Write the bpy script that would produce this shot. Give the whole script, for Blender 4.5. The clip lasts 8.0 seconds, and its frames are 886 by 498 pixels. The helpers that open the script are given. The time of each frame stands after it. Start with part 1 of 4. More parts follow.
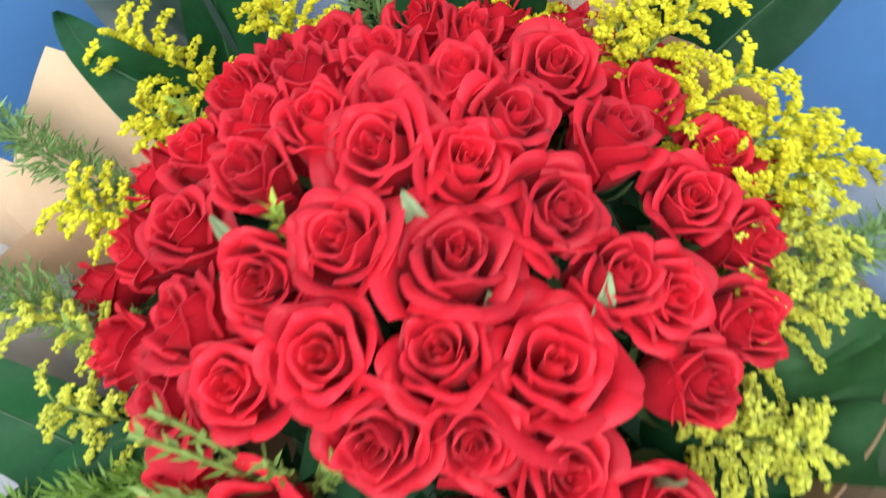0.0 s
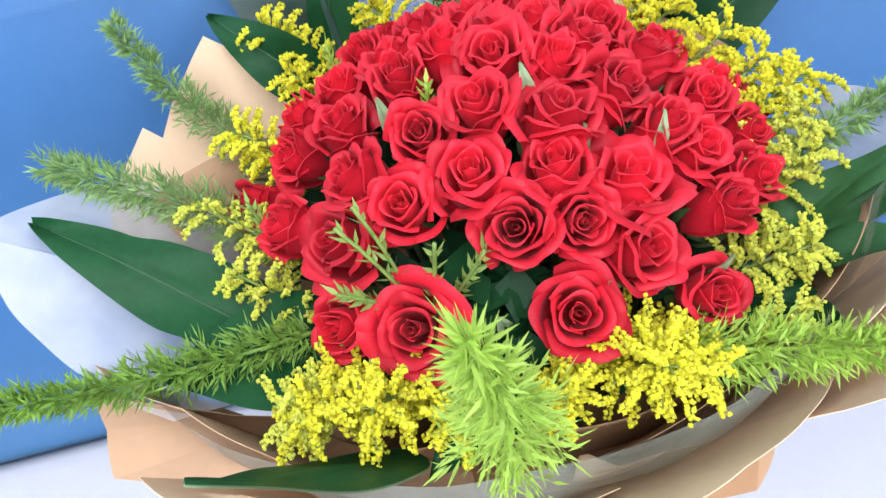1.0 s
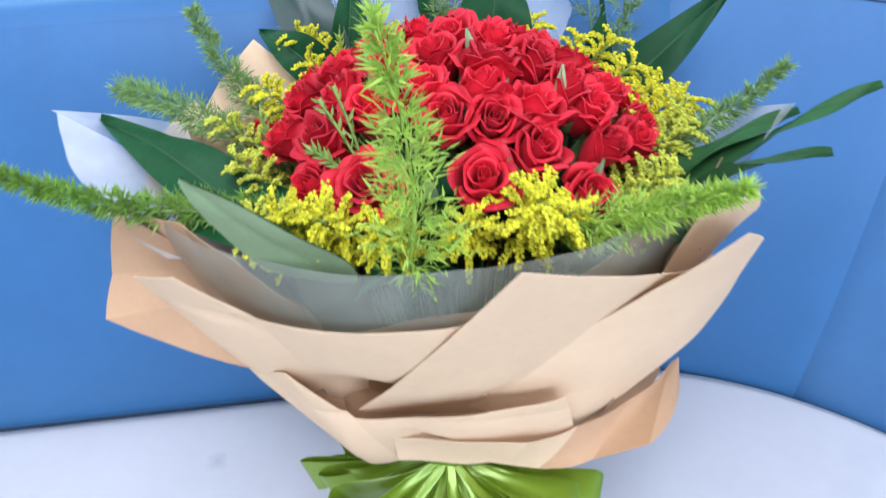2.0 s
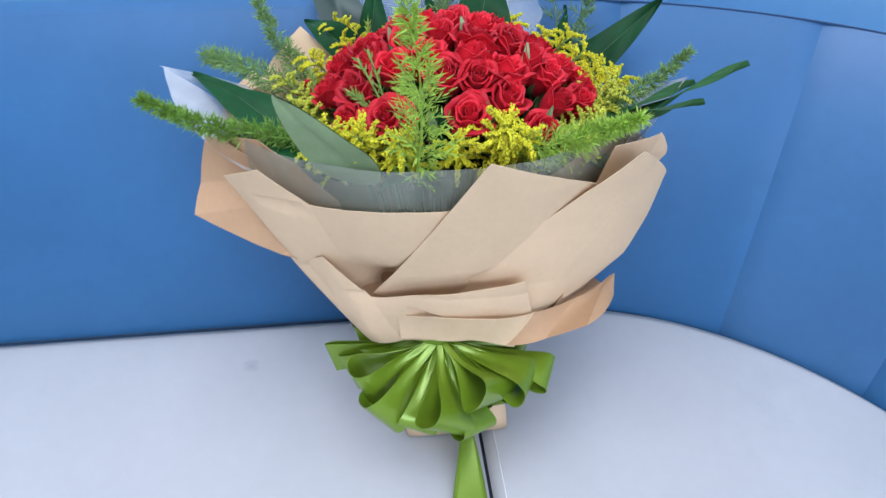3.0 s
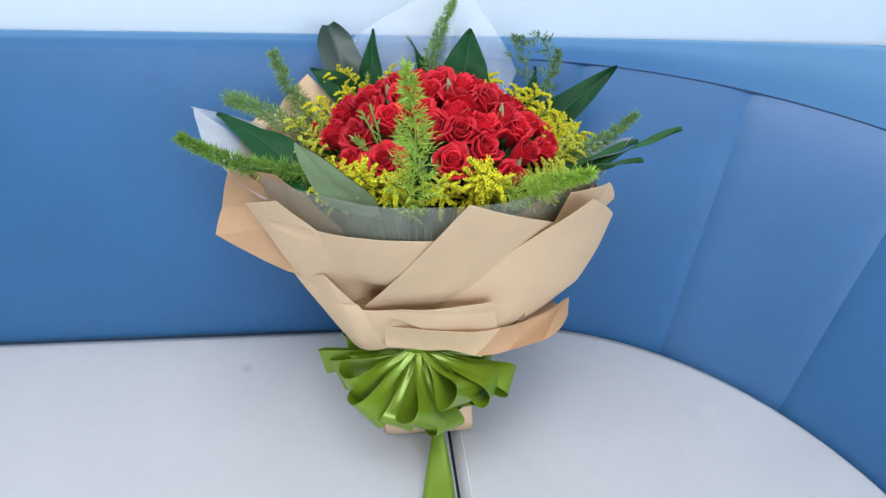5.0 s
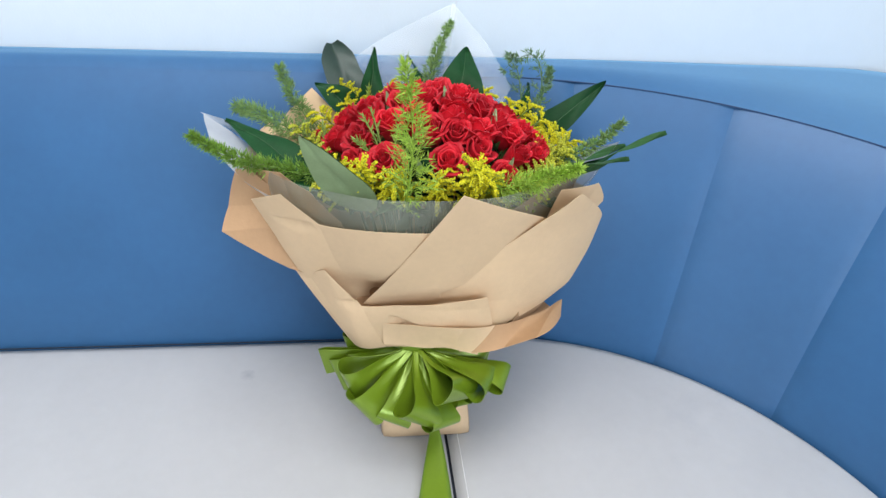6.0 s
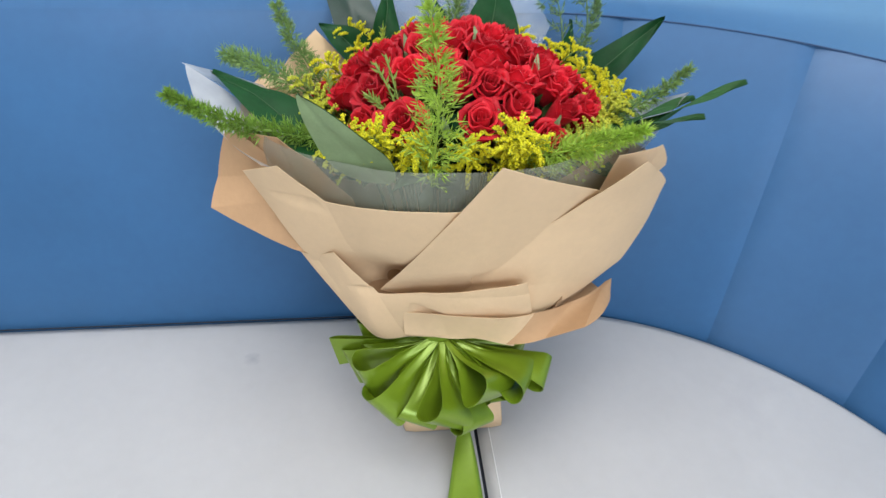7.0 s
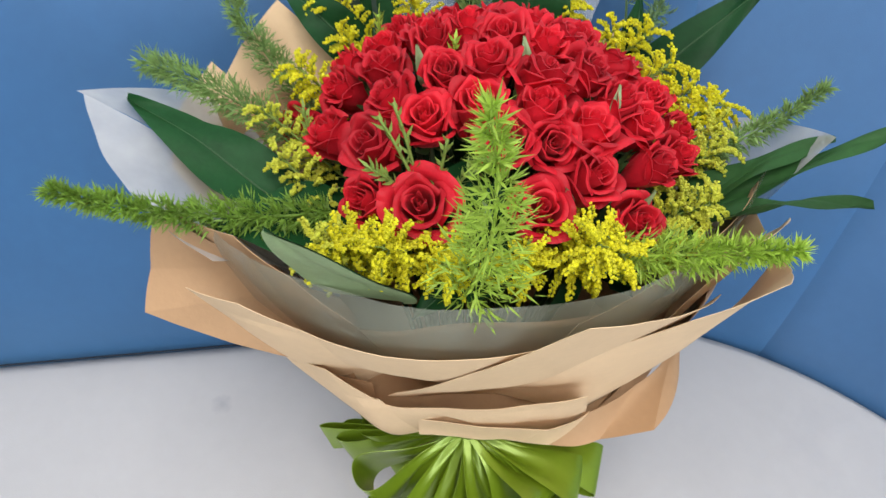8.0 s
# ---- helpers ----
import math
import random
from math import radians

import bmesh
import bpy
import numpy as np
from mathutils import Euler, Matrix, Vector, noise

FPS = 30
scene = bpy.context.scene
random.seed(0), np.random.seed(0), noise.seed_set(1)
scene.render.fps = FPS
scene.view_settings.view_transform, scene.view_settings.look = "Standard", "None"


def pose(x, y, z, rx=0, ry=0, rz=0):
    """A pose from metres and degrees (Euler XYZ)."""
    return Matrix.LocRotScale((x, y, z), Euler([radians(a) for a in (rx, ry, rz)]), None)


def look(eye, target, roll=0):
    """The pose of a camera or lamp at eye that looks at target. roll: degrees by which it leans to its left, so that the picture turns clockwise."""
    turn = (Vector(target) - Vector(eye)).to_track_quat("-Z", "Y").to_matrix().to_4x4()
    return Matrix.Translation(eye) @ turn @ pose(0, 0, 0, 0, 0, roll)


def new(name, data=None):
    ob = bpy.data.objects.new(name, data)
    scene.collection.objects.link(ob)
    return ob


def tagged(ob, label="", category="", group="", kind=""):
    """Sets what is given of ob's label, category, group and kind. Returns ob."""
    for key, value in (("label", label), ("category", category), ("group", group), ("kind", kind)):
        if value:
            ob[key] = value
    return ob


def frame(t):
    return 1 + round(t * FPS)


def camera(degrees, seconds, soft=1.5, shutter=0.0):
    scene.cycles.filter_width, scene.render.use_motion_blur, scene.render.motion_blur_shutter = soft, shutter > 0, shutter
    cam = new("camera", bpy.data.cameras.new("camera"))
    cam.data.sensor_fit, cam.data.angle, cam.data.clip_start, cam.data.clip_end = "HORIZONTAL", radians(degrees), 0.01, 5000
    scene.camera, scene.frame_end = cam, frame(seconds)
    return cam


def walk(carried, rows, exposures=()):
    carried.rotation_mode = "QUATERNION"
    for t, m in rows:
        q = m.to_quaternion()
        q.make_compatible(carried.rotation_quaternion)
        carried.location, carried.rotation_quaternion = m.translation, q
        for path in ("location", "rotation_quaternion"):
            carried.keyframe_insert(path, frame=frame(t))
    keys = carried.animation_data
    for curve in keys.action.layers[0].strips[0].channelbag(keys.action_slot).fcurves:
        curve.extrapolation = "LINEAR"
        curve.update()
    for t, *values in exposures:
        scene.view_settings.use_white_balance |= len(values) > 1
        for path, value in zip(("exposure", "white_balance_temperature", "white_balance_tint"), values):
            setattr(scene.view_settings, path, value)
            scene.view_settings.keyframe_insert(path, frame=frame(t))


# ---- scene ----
cam = camera(64.3, 8.0, soft=1.4, shutter=0.35)
PATH = [
    (0, (0.035, -0.042, 0.743), (-0.082, 0.619, -1.141), -21.4),
    (0.2, (-0.006, -0.093, 0.751), (0.071, 0.722, -1.074), -7.4),
    (0.3, (-0.023, -0.113, 0.752), (0.117, 0.76, -1.042), -4.7),
    (0.5, (-0.035, -0.125, 0.782), (0.085, 0.694, -1.038), -5.0),
    (0.8, (-0.063, -0.169, 0.795), (0.037, 0.714, -0.996), -7.0),
    (1, (-0.071, -0.196, 0.788), (0.024, 0.81, -0.938), -9.5),
    (1.2, (-0.07, -0.214, 0.788), (0.02, 0.843, -0.908), -8.3),
    (1.5, (-0.075, -0.292, 0.758), (0.078, 0.968, -0.787), -1.6),
    (1.7, (-0.082, -0.343, 0.749), (0.052, 0.989, -0.738), -2.6),
    (1.8, (-0.081, -0.378, 0.745), (0.079, 1.041, -0.656), -1.8),
    (2, (-0.066, -0.444, 0.746), (0.09, 1.037, -0.589), -1.6),
    (2.2, (-0.067, -0.497, 0.762), (0.116, 1.011, -0.54), -0.2),
    (3.3, (-0.108, -0.729, 0.822), (0.068, 0.82, -0.431), 1.4),
    (3.5, (-0.114, -0.75, 0.845), (0.061, 0.819, -0.382), 2.0),
    (3.8, (-0.115, -0.728, 0.889), (0.088, 0.842, -0.333), 2.0),
    (4, (-0.116, -0.726, 0.896), (0.113, 0.852, -0.31), 2.4),
    (4.5, (-0.127, -0.739, 0.905), (0.145, 0.784, -0.363), 4.6),
    (6, (-0.127, -0.853, 0.865), (0.148, 0.785, -0.249), 4.7),
    (6.5, (-0.121, -0.822, 0.848), (0.131, 0.794, -0.304), 4.0),
    (6.8, (-0.127, -0.765, 0.829), (0.122, 0.814, -0.372), 3.6),
    (7, (-0.122, -0.701, 0.815), (0.104, 0.837, -0.443), 3.6),
    (7.2, (-0.127, -0.633, 0.806), (0.108, 0.861, -0.503), 3.8),
    (7.4, (-0.128, -0.562, 0.8), (0.119, 0.908, -0.533), 3.8),
    (7.5, (-0.126, -0.533, 0.802), (0.124, 0.919, -0.55), 3.8),
    (7.7, (-0.137, -0.455, 0.82), (0.132, 0.945, -0.582), 4.5),
    (7.8, (-0.135, -0.408, 0.819), (0.129, 0.905, -0.666), 4.8),
    (8, (-0.136, -0.365, 0.822), (0.154, 0.835, -0.752), 6.7),
]
walk(cam, [(t, look(eye, target, roll)) for t, eye, target, roll in PATH],
     [(0, 0.27, 6050, 14), (0.5, 0.30, 6000, 16), (1, 0.33, 5850, 18), (1.5, 0.37, 5700, 18), (2, 0.13, 5560, 17), (3.5, -0.27, 5580, 13), (4.5, -0.3, 5780, 12), (6, -0.26, 6350, 11), (7, -0.3, 6450, 11), (7.5, -0.37, 6550, 13), (8, -0.28, 6650, 13)])

# ---------------------------------------------------------------- world, light
world = bpy.data.worlds.new("world")
scene.world = world
world.use_nodes = True
sky = world.node_tree.nodes.new("ShaderNodeTexSky")
sky.sky_type = "NISHITA"
sky.sun_disc = False
sky.sun_elevation = radians(45)
sky.sun_rotation = radians(150)
world.node_tree.links.new(sky.outputs[0], world.node_tree.nodes["Background"].inputs[0])
world.node_tree.nodes["Background"].inputs[1].default_value = 0.12


def area(name, m, sx, sy, watts, colour):
    lamp = bpy.data.lights.new(name, "AREA")
    lamp.shape, lamp.size, lamp.size_y = "RECTANGLE", sx, sy
    lamp.energy, lamp.color = watts, colour
    ob = new(name, lamp)
    ob.matrix_world = m
    return ob


# two area lamps added out of view: at the front opening and below the ceiling
area("window_daylight", look((0.75, -3.02, 1.45), (0.0, 0, 0.4)), 2.4, 1.2, 60, (0.93, 0.97, 1.0))
area("ceiling_light_glow", look((-0.32, -0.75, 2.23), (-0.32, -0.74, 0)), 1.8, 1.3, 35, (1.0, 0.98, 0.95))


# ---------------------------------------------------------------- materials
def material(name, colour, rough=0.5, metal=0.0, vary=0.12, scale=30.0, bump=0.0, bump_scale=200.0, island=0.0, random=0.0, sheen=0.0, sheen_tint=(1, 1, 1), trans=0.0, spec=0.5, tint=None):
    m = bpy.data.materials.new(name)
    m.use_nodes = True
    nt = m.node_tree
    b = nt.nodes["Principled BSDF"]
    b.inputs["Roughness"].default_value = rough
    b.inputs["Metallic"].default_value = metal
    b.inputs["Specular IOR Level"].default_value = spec
    if sheen:
        b.inputs["Sheen Weight"].default_value = sheen
        b.inputs["Sheen Roughness"].default_value = 0.42
        b.inputs["Sheen Tint"].default_value = (*sheen_tint, 1)
    co = nt.nodes.new("ShaderNodeTexCoord")
    n1 = nt.nodes.new("ShaderNodeTexNoise")
    n1.inputs["Scale"].default_value = scale
    n1.inputs["Detail"].default_value = 6
    n2 = nt.nodes.new("ShaderNodeTexNoise")
    n2.inputs["Scale"].default_value = scale * 9
    n2.inputs["Detail"].default_value = 3
    for n in (n1, n2):
        nt.links.new(co.outputs["Object"], n.inputs["Vector"])
    add = nt.nodes.new("ShaderNodeMath")
    add.operation = "MULTIPLY_ADD"
    add.inputs[1].default_value = 0.4
    nt.links.new(n2.outputs[0], add.inputs[0])
    nt.links.new(n1.outputs[0], add.inputs[2])
    ramp = nt.nodes.new("ShaderNodeMapRange")
    ramp.inputs["From Min"].default_value, ramp.inputs["From Max"].default_value = 0.4, 1.0
    ramp.inputs["To Min"].default_value, ramp.inputs["To Max"].default_value = 1 - vary, 1 + vary
    nt.links.new(add.outputs[0], ramp.inputs["Value"])
    value = ramp.outputs[0]
    for weight, node, out in ((island, "ShaderNodeNewGeometry", "Random Per Island"), (random, "ShaderNodeObjectInfo", "Random")):
        if weight:
            src = nt.nodes.new(node)
            mr = nt.nodes.new("ShaderNodeMapRange")
            mr.inputs["To Min"].default_value, mr.inputs["To Max"].default_value = 1 - weight, 1 + weight
            nt.links.new(src.outputs[out], mr.inputs["Value"])
            mul = nt.nodes.new("ShaderNodeMath")
            mul.operation = "MULTIPLY"
            nt.links.new(value, mul.inputs[0])
            nt.links.new(mr.outputs[0], mul.inputs[1])
            value = mul.outputs[0]
    mix = nt.nodes.new("ShaderNodeVectorMath")
    mix.operation = "SCALE"
    if tint:
        blend = nt.nodes.new("ShaderNodeMix")
        blend.data_type = "RGBA"
        blend.inputs["A"].default_value = (*colour, 1)
        blend.inputs["B"].default_value = (*tint, 1)
        nt.links.new(n1.outputs[0], blend.inputs["Factor"])
        nt.links.new(blend.outputs["Result"], mix.inputs[0])
    else:
        mix.inputs[0].default_value = colour
    nt.links.new(value, mix.inputs["Scale"])
    nt.links.new(mix.outputs[0], b.inputs["Base Color"])
    if bump:
        n3 = nt.nodes.new("ShaderNodeTexNoise")
        n3.inputs["Scale"].default_value = bump_scale
        n3.inputs["Detail"].default_value = 5
        nt.links.new(co.outputs["Object"], n3.inputs["Vector"])
        bm_ = nt.nodes.new("ShaderNodeBump")
        bm_.inputs["Strength"].default_value = bump
        bm_.inputs["Distance"].default_value = 0.002
        nt.links.new(n3.outputs[0], bm_.inputs["Height"])
        nt.links.new(bm_.outputs[0], b.inputs["Normal"])
    if trans:
        tl = nt.nodes.new("ShaderNodeBsdfTranslucent")
        nt.links.new(mix.outputs[0], tl.inputs["Color"])
        ms = nt.nodes.new("ShaderNodeMixShader")
        ms.inputs[0].default_value = trans
        nt.links.new(b.outputs[0], ms.inputs[1])
        nt.links.new(tl.outputs[0], ms.inputs[2])
        nt.links.new(ms.outputs[0], nt.nodes["Material Output"].inputs["Surface"])
    return m


def film_material(name, low, high, haze):
    """Thin milky florist's film: mostly clear, a little white haze, glossy."""
    m = bpy.data.materials.new(name)
    m.use_nodes = True
    nt = m.node_tree
    b = nt.nodes["Principled BSDF"]
    b.inputs["Base Color"].default_value = (*haze, 1)
    b.inputs["Roughness"].default_value = 0.22
    co = nt.nodes.new("ShaderNodeTexCoord")
    n = nt.nodes.new("ShaderNodeTexNoise")
    n.inputs["Scale"].default_value = 26
    n.inputs["Detail"].default_value = 4
    nt.links.new(co.outputs["Object"], n.inputs["Vector"])
    bump = nt.nodes.new("ShaderNodeBump")
    bump.inputs["Strength"].default_value = 0.5
    bump.inputs["Distance"].default_value = 0.004
    nt.links.new(n.outputs[0], bump.inputs["Height"])
    nt.links.new(bump.outputs[0], b.inputs["Normal"])
    clear = nt.nodes.new("ShaderNodeBsdfTransparent")
    mr = nt.nodes.new("ShaderNodeMapRange")
    mr.inputs["To Min"].default_value, mr.inputs["To Max"].default_value = low, high
    nt.links.new(n.outputs[0], mr.inputs["Value"])
    ms = nt.nodes.new("ShaderNodeMixShader")
    nt.links.new(mr.outputs[0], ms.inputs[0])
    nt.links.new(clear.outputs[0], ms.inputs[1])
    nt.links.new(b.outputs[0], ms.inputs[2])
    nt.links.new(ms.outputs[0], nt.nodes["Material Output"].inputs["Surface"])
    return m


def glow_material(name, colour, strength):
    m = bpy.data.materials.new(name)
    m.use_nodes = True
    b = m.node_tree.nodes["Principled BSDF"]
    b.inputs["Base Color"].default_value = (0.9, 0.9, 0.9, 1)
    b.inputs["Emission Color"].default_value = (*colour, 1)
    b.inputs["Emission Strength"].default_value = strength
    return m


BLUE = material("blue_upholstery", (0.029, 0.116, 0.272), 0.52, vary=0.10, scale=7, bump=0.12, bump_scale=900, sheen=1.0, sheen_tint=(0.38, 0.72, 1.0), spec=0.45)
# same cloth; the paler sheen of its turned nap is put into the colour
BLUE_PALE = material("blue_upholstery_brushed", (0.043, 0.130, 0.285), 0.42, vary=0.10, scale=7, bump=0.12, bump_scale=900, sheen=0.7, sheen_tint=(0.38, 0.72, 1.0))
PIPING = material("dark_blue_piping", (0.025, 0.06, 0.15), 0.6)
WHITE_VINYL = material("white_vinyl", (0.500, 0.495, 0.502), 0.42, vary=0.05, scale=6, bump=0.2, bump_scale=700)
# faint scuffs on the white vinyl
nt = WHITE_VINYL.node_tree
geo_in = nt.nodes["Principled BSDF"].inputs["Base Color"]
clean = geo_in.links[0].from_socket
scuff_co = nt.nodes.new("ShaderNodeTexCoord")
blot = nt.nodes.new("ShaderNodeTexNoise")
blot.inputs["Scale"].default_value = 3.2
blot.inputs["Detail"].default_value = 8
blot.inputs["Roughness"].default_value = 0.65
nt.links.new(scuff_co.outputs["Object"], blot.inputs["Vector"])
blot_range = nt.nodes.new("ShaderNodeMapRange")
blot_range.inputs["From Min"].default_value, blot_range.inputs["From Max"].default_value = 0.62, 0.82
blot_range.inputs["To Max"].default_value = 0.22
nt.links.new(blot.outputs[0], blot_range.inputs["Value"])
near = nt.nodes.new("ShaderNodeVectorMath")
near.operation = "DISTANCE"
near.inputs[1].default_value = (-0.286, 0.052, 0.0)
wob = nt.nodes.new("ShaderNodeTexNoise")
wob.inputs["Scale"].default_value = 120
wob_add = nt.nodes.new("ShaderNodeVectorMath")
wob_add.operation = "MULTIPLY_ADD"
wob_add.inputs[1].default_value = (0.012, 0.012, 0.0)
nt.links.new(scuff_co.outputs["Object"], wob.inputs["Vector"])
nt.links.new(wob.outputs["Color"], wob_add.inputs[0])
nt.links.new(scuff_co.outputs["Object"], wob_add.inputs[2])
nt.links.new(wob_add.outputs[0], near.inputs[0])
spot = nt.nodes.new("ShaderNodeMapRange")
spot.inputs["From Min"].default_value, spot.inputs["From Max"].default_value = 0.003, 0.014
spot.inputs["To Min"].default_value, spot.inputs["To Max"].default_value = 0.35, 0.0
nt.links.new(near.outputs["Value"], spot.inputs["Value"])
both = nt.nodes.new("ShaderNodeMath")
both.operation = "MAXIMUM"
nt.links.new(blot_range.outputs[0], both.inputs[0])
nt.links.new(spot.outputs[0], both.inputs[1])
dirt = nt.nodes.new("ShaderNodeMix")
dirt.data_type = "RGBA"
dirt.inputs["B"].default_value = (0.22, 0.23, 0.28, 1)
nt.links.new(both.outputs[0], dirt.inputs["Factor"])
nt.links.new(clean, dirt.inputs["A"])
nt.links.new(dirt.outputs["Result"], geo_in)
THREAD = material("white_thread", (0.85, 0.85, 0.85), 0.6)
# near-black colour that stands in for shade in the seat's gaps
GAP_SHADE = material("dark_gap_cloth", (0.015, 0.02, 0.03), 0.9)
PLASTER = material("white_wall_paint", (0.80, 0.82, 0.84), 0.6, vary=0.03, scale=4, bump=0.1, bump_scale=300)
FLOOR_MAT = material("grey_floor_tile", (0.35, 0.34, 0.32), 0.4, vary=0.1, scale=5)
RED = material("rose_petal_red", (0.66, 0.016, 0.032), 0.50, vary=0.18, scale=50, bump=0.12, bump_scale=400, random=0.22, sheen=0.06, trans=0.30, spec=0.3)
KRAFT = material("kraft_paper", (0.80, 0.585, 0.365), 0.72, vary=0.06, scale=14, bump=0.14, bump_scale=260, trans=0.07, spec=0.3)
# browner inner side, darkened further for the shade inside the folds
KRAFT_INNER_SHADED = material("kraft_paper_brown_side", (0.52, 0.325, 0.180), 0.72, vary=0.08, scale=14, bump=0.14, bump_scale=260, trans=0.12, spec=0.3)
LEAF = material("dark_green_leaf", (0.010, 0.058, 0.017), 0.48, vary=0.28, scale=26, bump=0.22, bump_scale=160, random=0.2, trans=0.08, spec=0.14)
LEAF_MID = material("mid_green_leaf", (0.030, 0.095, 0.028), 0.5, vary=0.25, scale=26, bump=0.2, bump_scale=160, random=0.15, trans=0.15, spec=0.14)
LEAF_PALE = material("pale_green_leaf", (0.30, 0.42, 0.21), 0.5, vary=0.15, scale=40, bump=0.1, bump_scale=300, trans=0.25)
LEAF_GREY = material("grey_green_leaf", (0.030, 0.058, 0.045), 0.4, vary=0.2, scale=35, bump=0.15, bump_scale=200, trans=0.08)
SPRIG = material("sprig_green", (0.28, 0.41, 0.09), 0.55, vary=0.2, scale=60, trans=0.3)
CALYX = material("rose_calyx_green", (0.07, 0.14, 0.04), 0.55, vary=0.2, scale=80)
STEM = material("rose_stem_green", (0.04, 0.08, 0.025), 0.6, vary=0.2, scale=60)
FERN = material("fern_green", (0.37, 0.54, 0.07), 0.55, vary=0.15, scale=40, island=0.25, trans=0.3)
FERN_DEEP = material("fern_deep_green", (0.23, 0.37, 0.11), 0.55, vary=0.15, scale=40, island=0.25, trans=0.3)
GOLD = material("goldenrod_yellow", (0.92, 0.82, 0.015), 0.6, vary=0.14, scale=70, island=0.20, trans=0.42, tint=(0.72, 0.74, 0.04))
GOLD_GREEN = material("goldenrod_green_bud", (0.82, 0.80, 0.06), 0.6, vary=0.12, scale=70, island=0.20, trans=0.42, tint=(0.60, 0.66, 0.11))
GOLD_STEM = material("goldenrod_stem", (0.26, 0.36, 0.07), 0.6, vary=0.2, scale=80, trans=0.2)
SATIN = material("green_satin_ribbon", (0.190, 0.300, 0.016), 0.29, metal=0.30, vary=0.08, scale=20, bump=0.05, bump_scale=600, trans=0.03, spec=0.8)
FILM = film_material("clear_film", 0.17, 0.66, (0.33, 0.36, 0.29))
MILKY = film_material("milky_film", 0.36, 0.80, (0.60, 0.60, 0.59))
BACK_FILM = film_material("clear_back_film", 0.12, 0.34, (0.80, 0.85, 0.90))
FERN_HAZE = material("fern_dull_green", (0.17, 0.29, 0.12), 0.55, vary=0.15, scale=40, island=0.25, trans=0.3)
FERN_MID = material("fern_mid_green", (0.21, 0.36, 0.05), 0.55, vary=0.15, scale=40, island=0.25, trans=0.3)
WALL_PAINT = material("pale_wall_paint", (0.70, 0.79, 0.86), 0.6, vary=0.03, scale=4, bump=0.1, bump_scale=300)
# glow of the added ceiling panel
PANEL_GLOW = glow_material("tube_light", (1.0, 0.97, 0.92), 2.0)


# ---------------------------------------------------------------- mesh helpers
def part(name, verts, faces, mat, parent=None, label="", smooth=True):
    me = bpy.data.meshes.new(name)
    me.from_pydata([tuple(v) for v in verts], [], [tuple(f) for f in faces])
    me.materials.append(mat)
    if smooth:
        me.polygons.foreach_set("use_smooth", [True] * len(me.polygons))
    me.update()
    ob = new(name, me)
    if parent is not None:
        ob.parent = parent
    if label:
        tagged(ob, label)
    return ob


def empty(name, at=(0, 0, 0)):
    ob = new(name)
    ob.location = at
    ob.empty_display_size = 0.05
    return ob


def grid(fn, nu, nv):
    """Verts and quads of the surface fn(u, v), u and v from 0 to 1."""
    verts = [fn(i / nu, j / nv) for j in range(nv + 1) for i in range(nu + 1)]
    w = nu + 1
    faces = [(j * w + i, j * w + i + 1, (j + 1) * w + i + 1, (j + 1) * w + i) for j in range(nv) for i in range(nu)]
    return verts, faces


def thick(ob, metres, offset=0.0):
    mod = ob.modifiers.new("thickness", "SOLIDIFY")
    mod.thickness, mod.offset = metres, offset
    return ob


def crisp(ob, metres):
    """Thin stiff stuff with clean cut edges."""
    thick(ob, metres)
    mod = ob.modifiers.new("edges", "EDGE_SPLIT")
    mod.split_angle = radians(35)
    return ob


def joined(pieces):
    verts, faces = [], []
    for v, f in pieces:
        n = len(verts)
        verts += list(v)
        faces += [tuple(i + n for i in q) for q in f]
    return verts, faces


def tube(points, radii, sides=6):
    pts = [Vector(p) for p in points]
    verts, faces = [], []
    for i, p in enumerate(pts):
        d = (pts[min(i + 1, len(pts) - 1)] - pts[max(i - 1, 0)]).normalized()
        a = d.orthogonal().normalized()
        if i and a.dot(last) < 0:
            a = -a
        a = (last - d * last.dot(d)).normalized() if i else a
        last = a
        b = d.cross(a)
        r = radii[i] if hasattr(radii, "__len__") else radii
        verts += [p + (a * math.cos(2 * math.pi * k / sides) + b * math.sin(2 * math.pi * k / sides)) * r for k in range(sides)]
    for i in range(len(pts) - 1):
        for k in range(sides):
            faces.append((i * sides + k, i * sides + (k + 1) % sides, (i + 1) * sides + (k + 1) % sides, (i + 1) * sides + k))
    faces.append(tuple(range(sides))[::-1])
    faces.append(tuple(range((len(pts) - 1) * sides, len(pts) * sides)))
    return verts, faces


def box(x0, x1, y0, y1, z0, z1):
    v = [(x, y, z) for z in (z0, z1) for x, y in ((x0, y0), (x1, y0), (x1, y1), (x0, y1))]
    return v, [(3, 2, 1, 0), (4, 5, 6, 7), (0, 1, 5, 4), (1, 2, 6, 5), (2, 3, 7, 6), (3, 0, 4, 7)]


def bezier(p0, p1, p2, s):
    return Vector(p0) * (1 - s) ** 2 + Vector(p1) * 2 * s * (1 - s) + Vector(p2) * s * s


def lerp(a, b, s):
    return a + (b - a) * s


# ---------------------------------------------------------------- the room
SEAT_H = 0.42
WALL_A, WALL_B = (-2.6, 0.330), (2.9, 0.412)      # line of the wall behind the sofa


def structure(name, geo, mat, label, category):
    return tagged(part(name, *geo, mat, smooth=False), label, category, kind="structure")


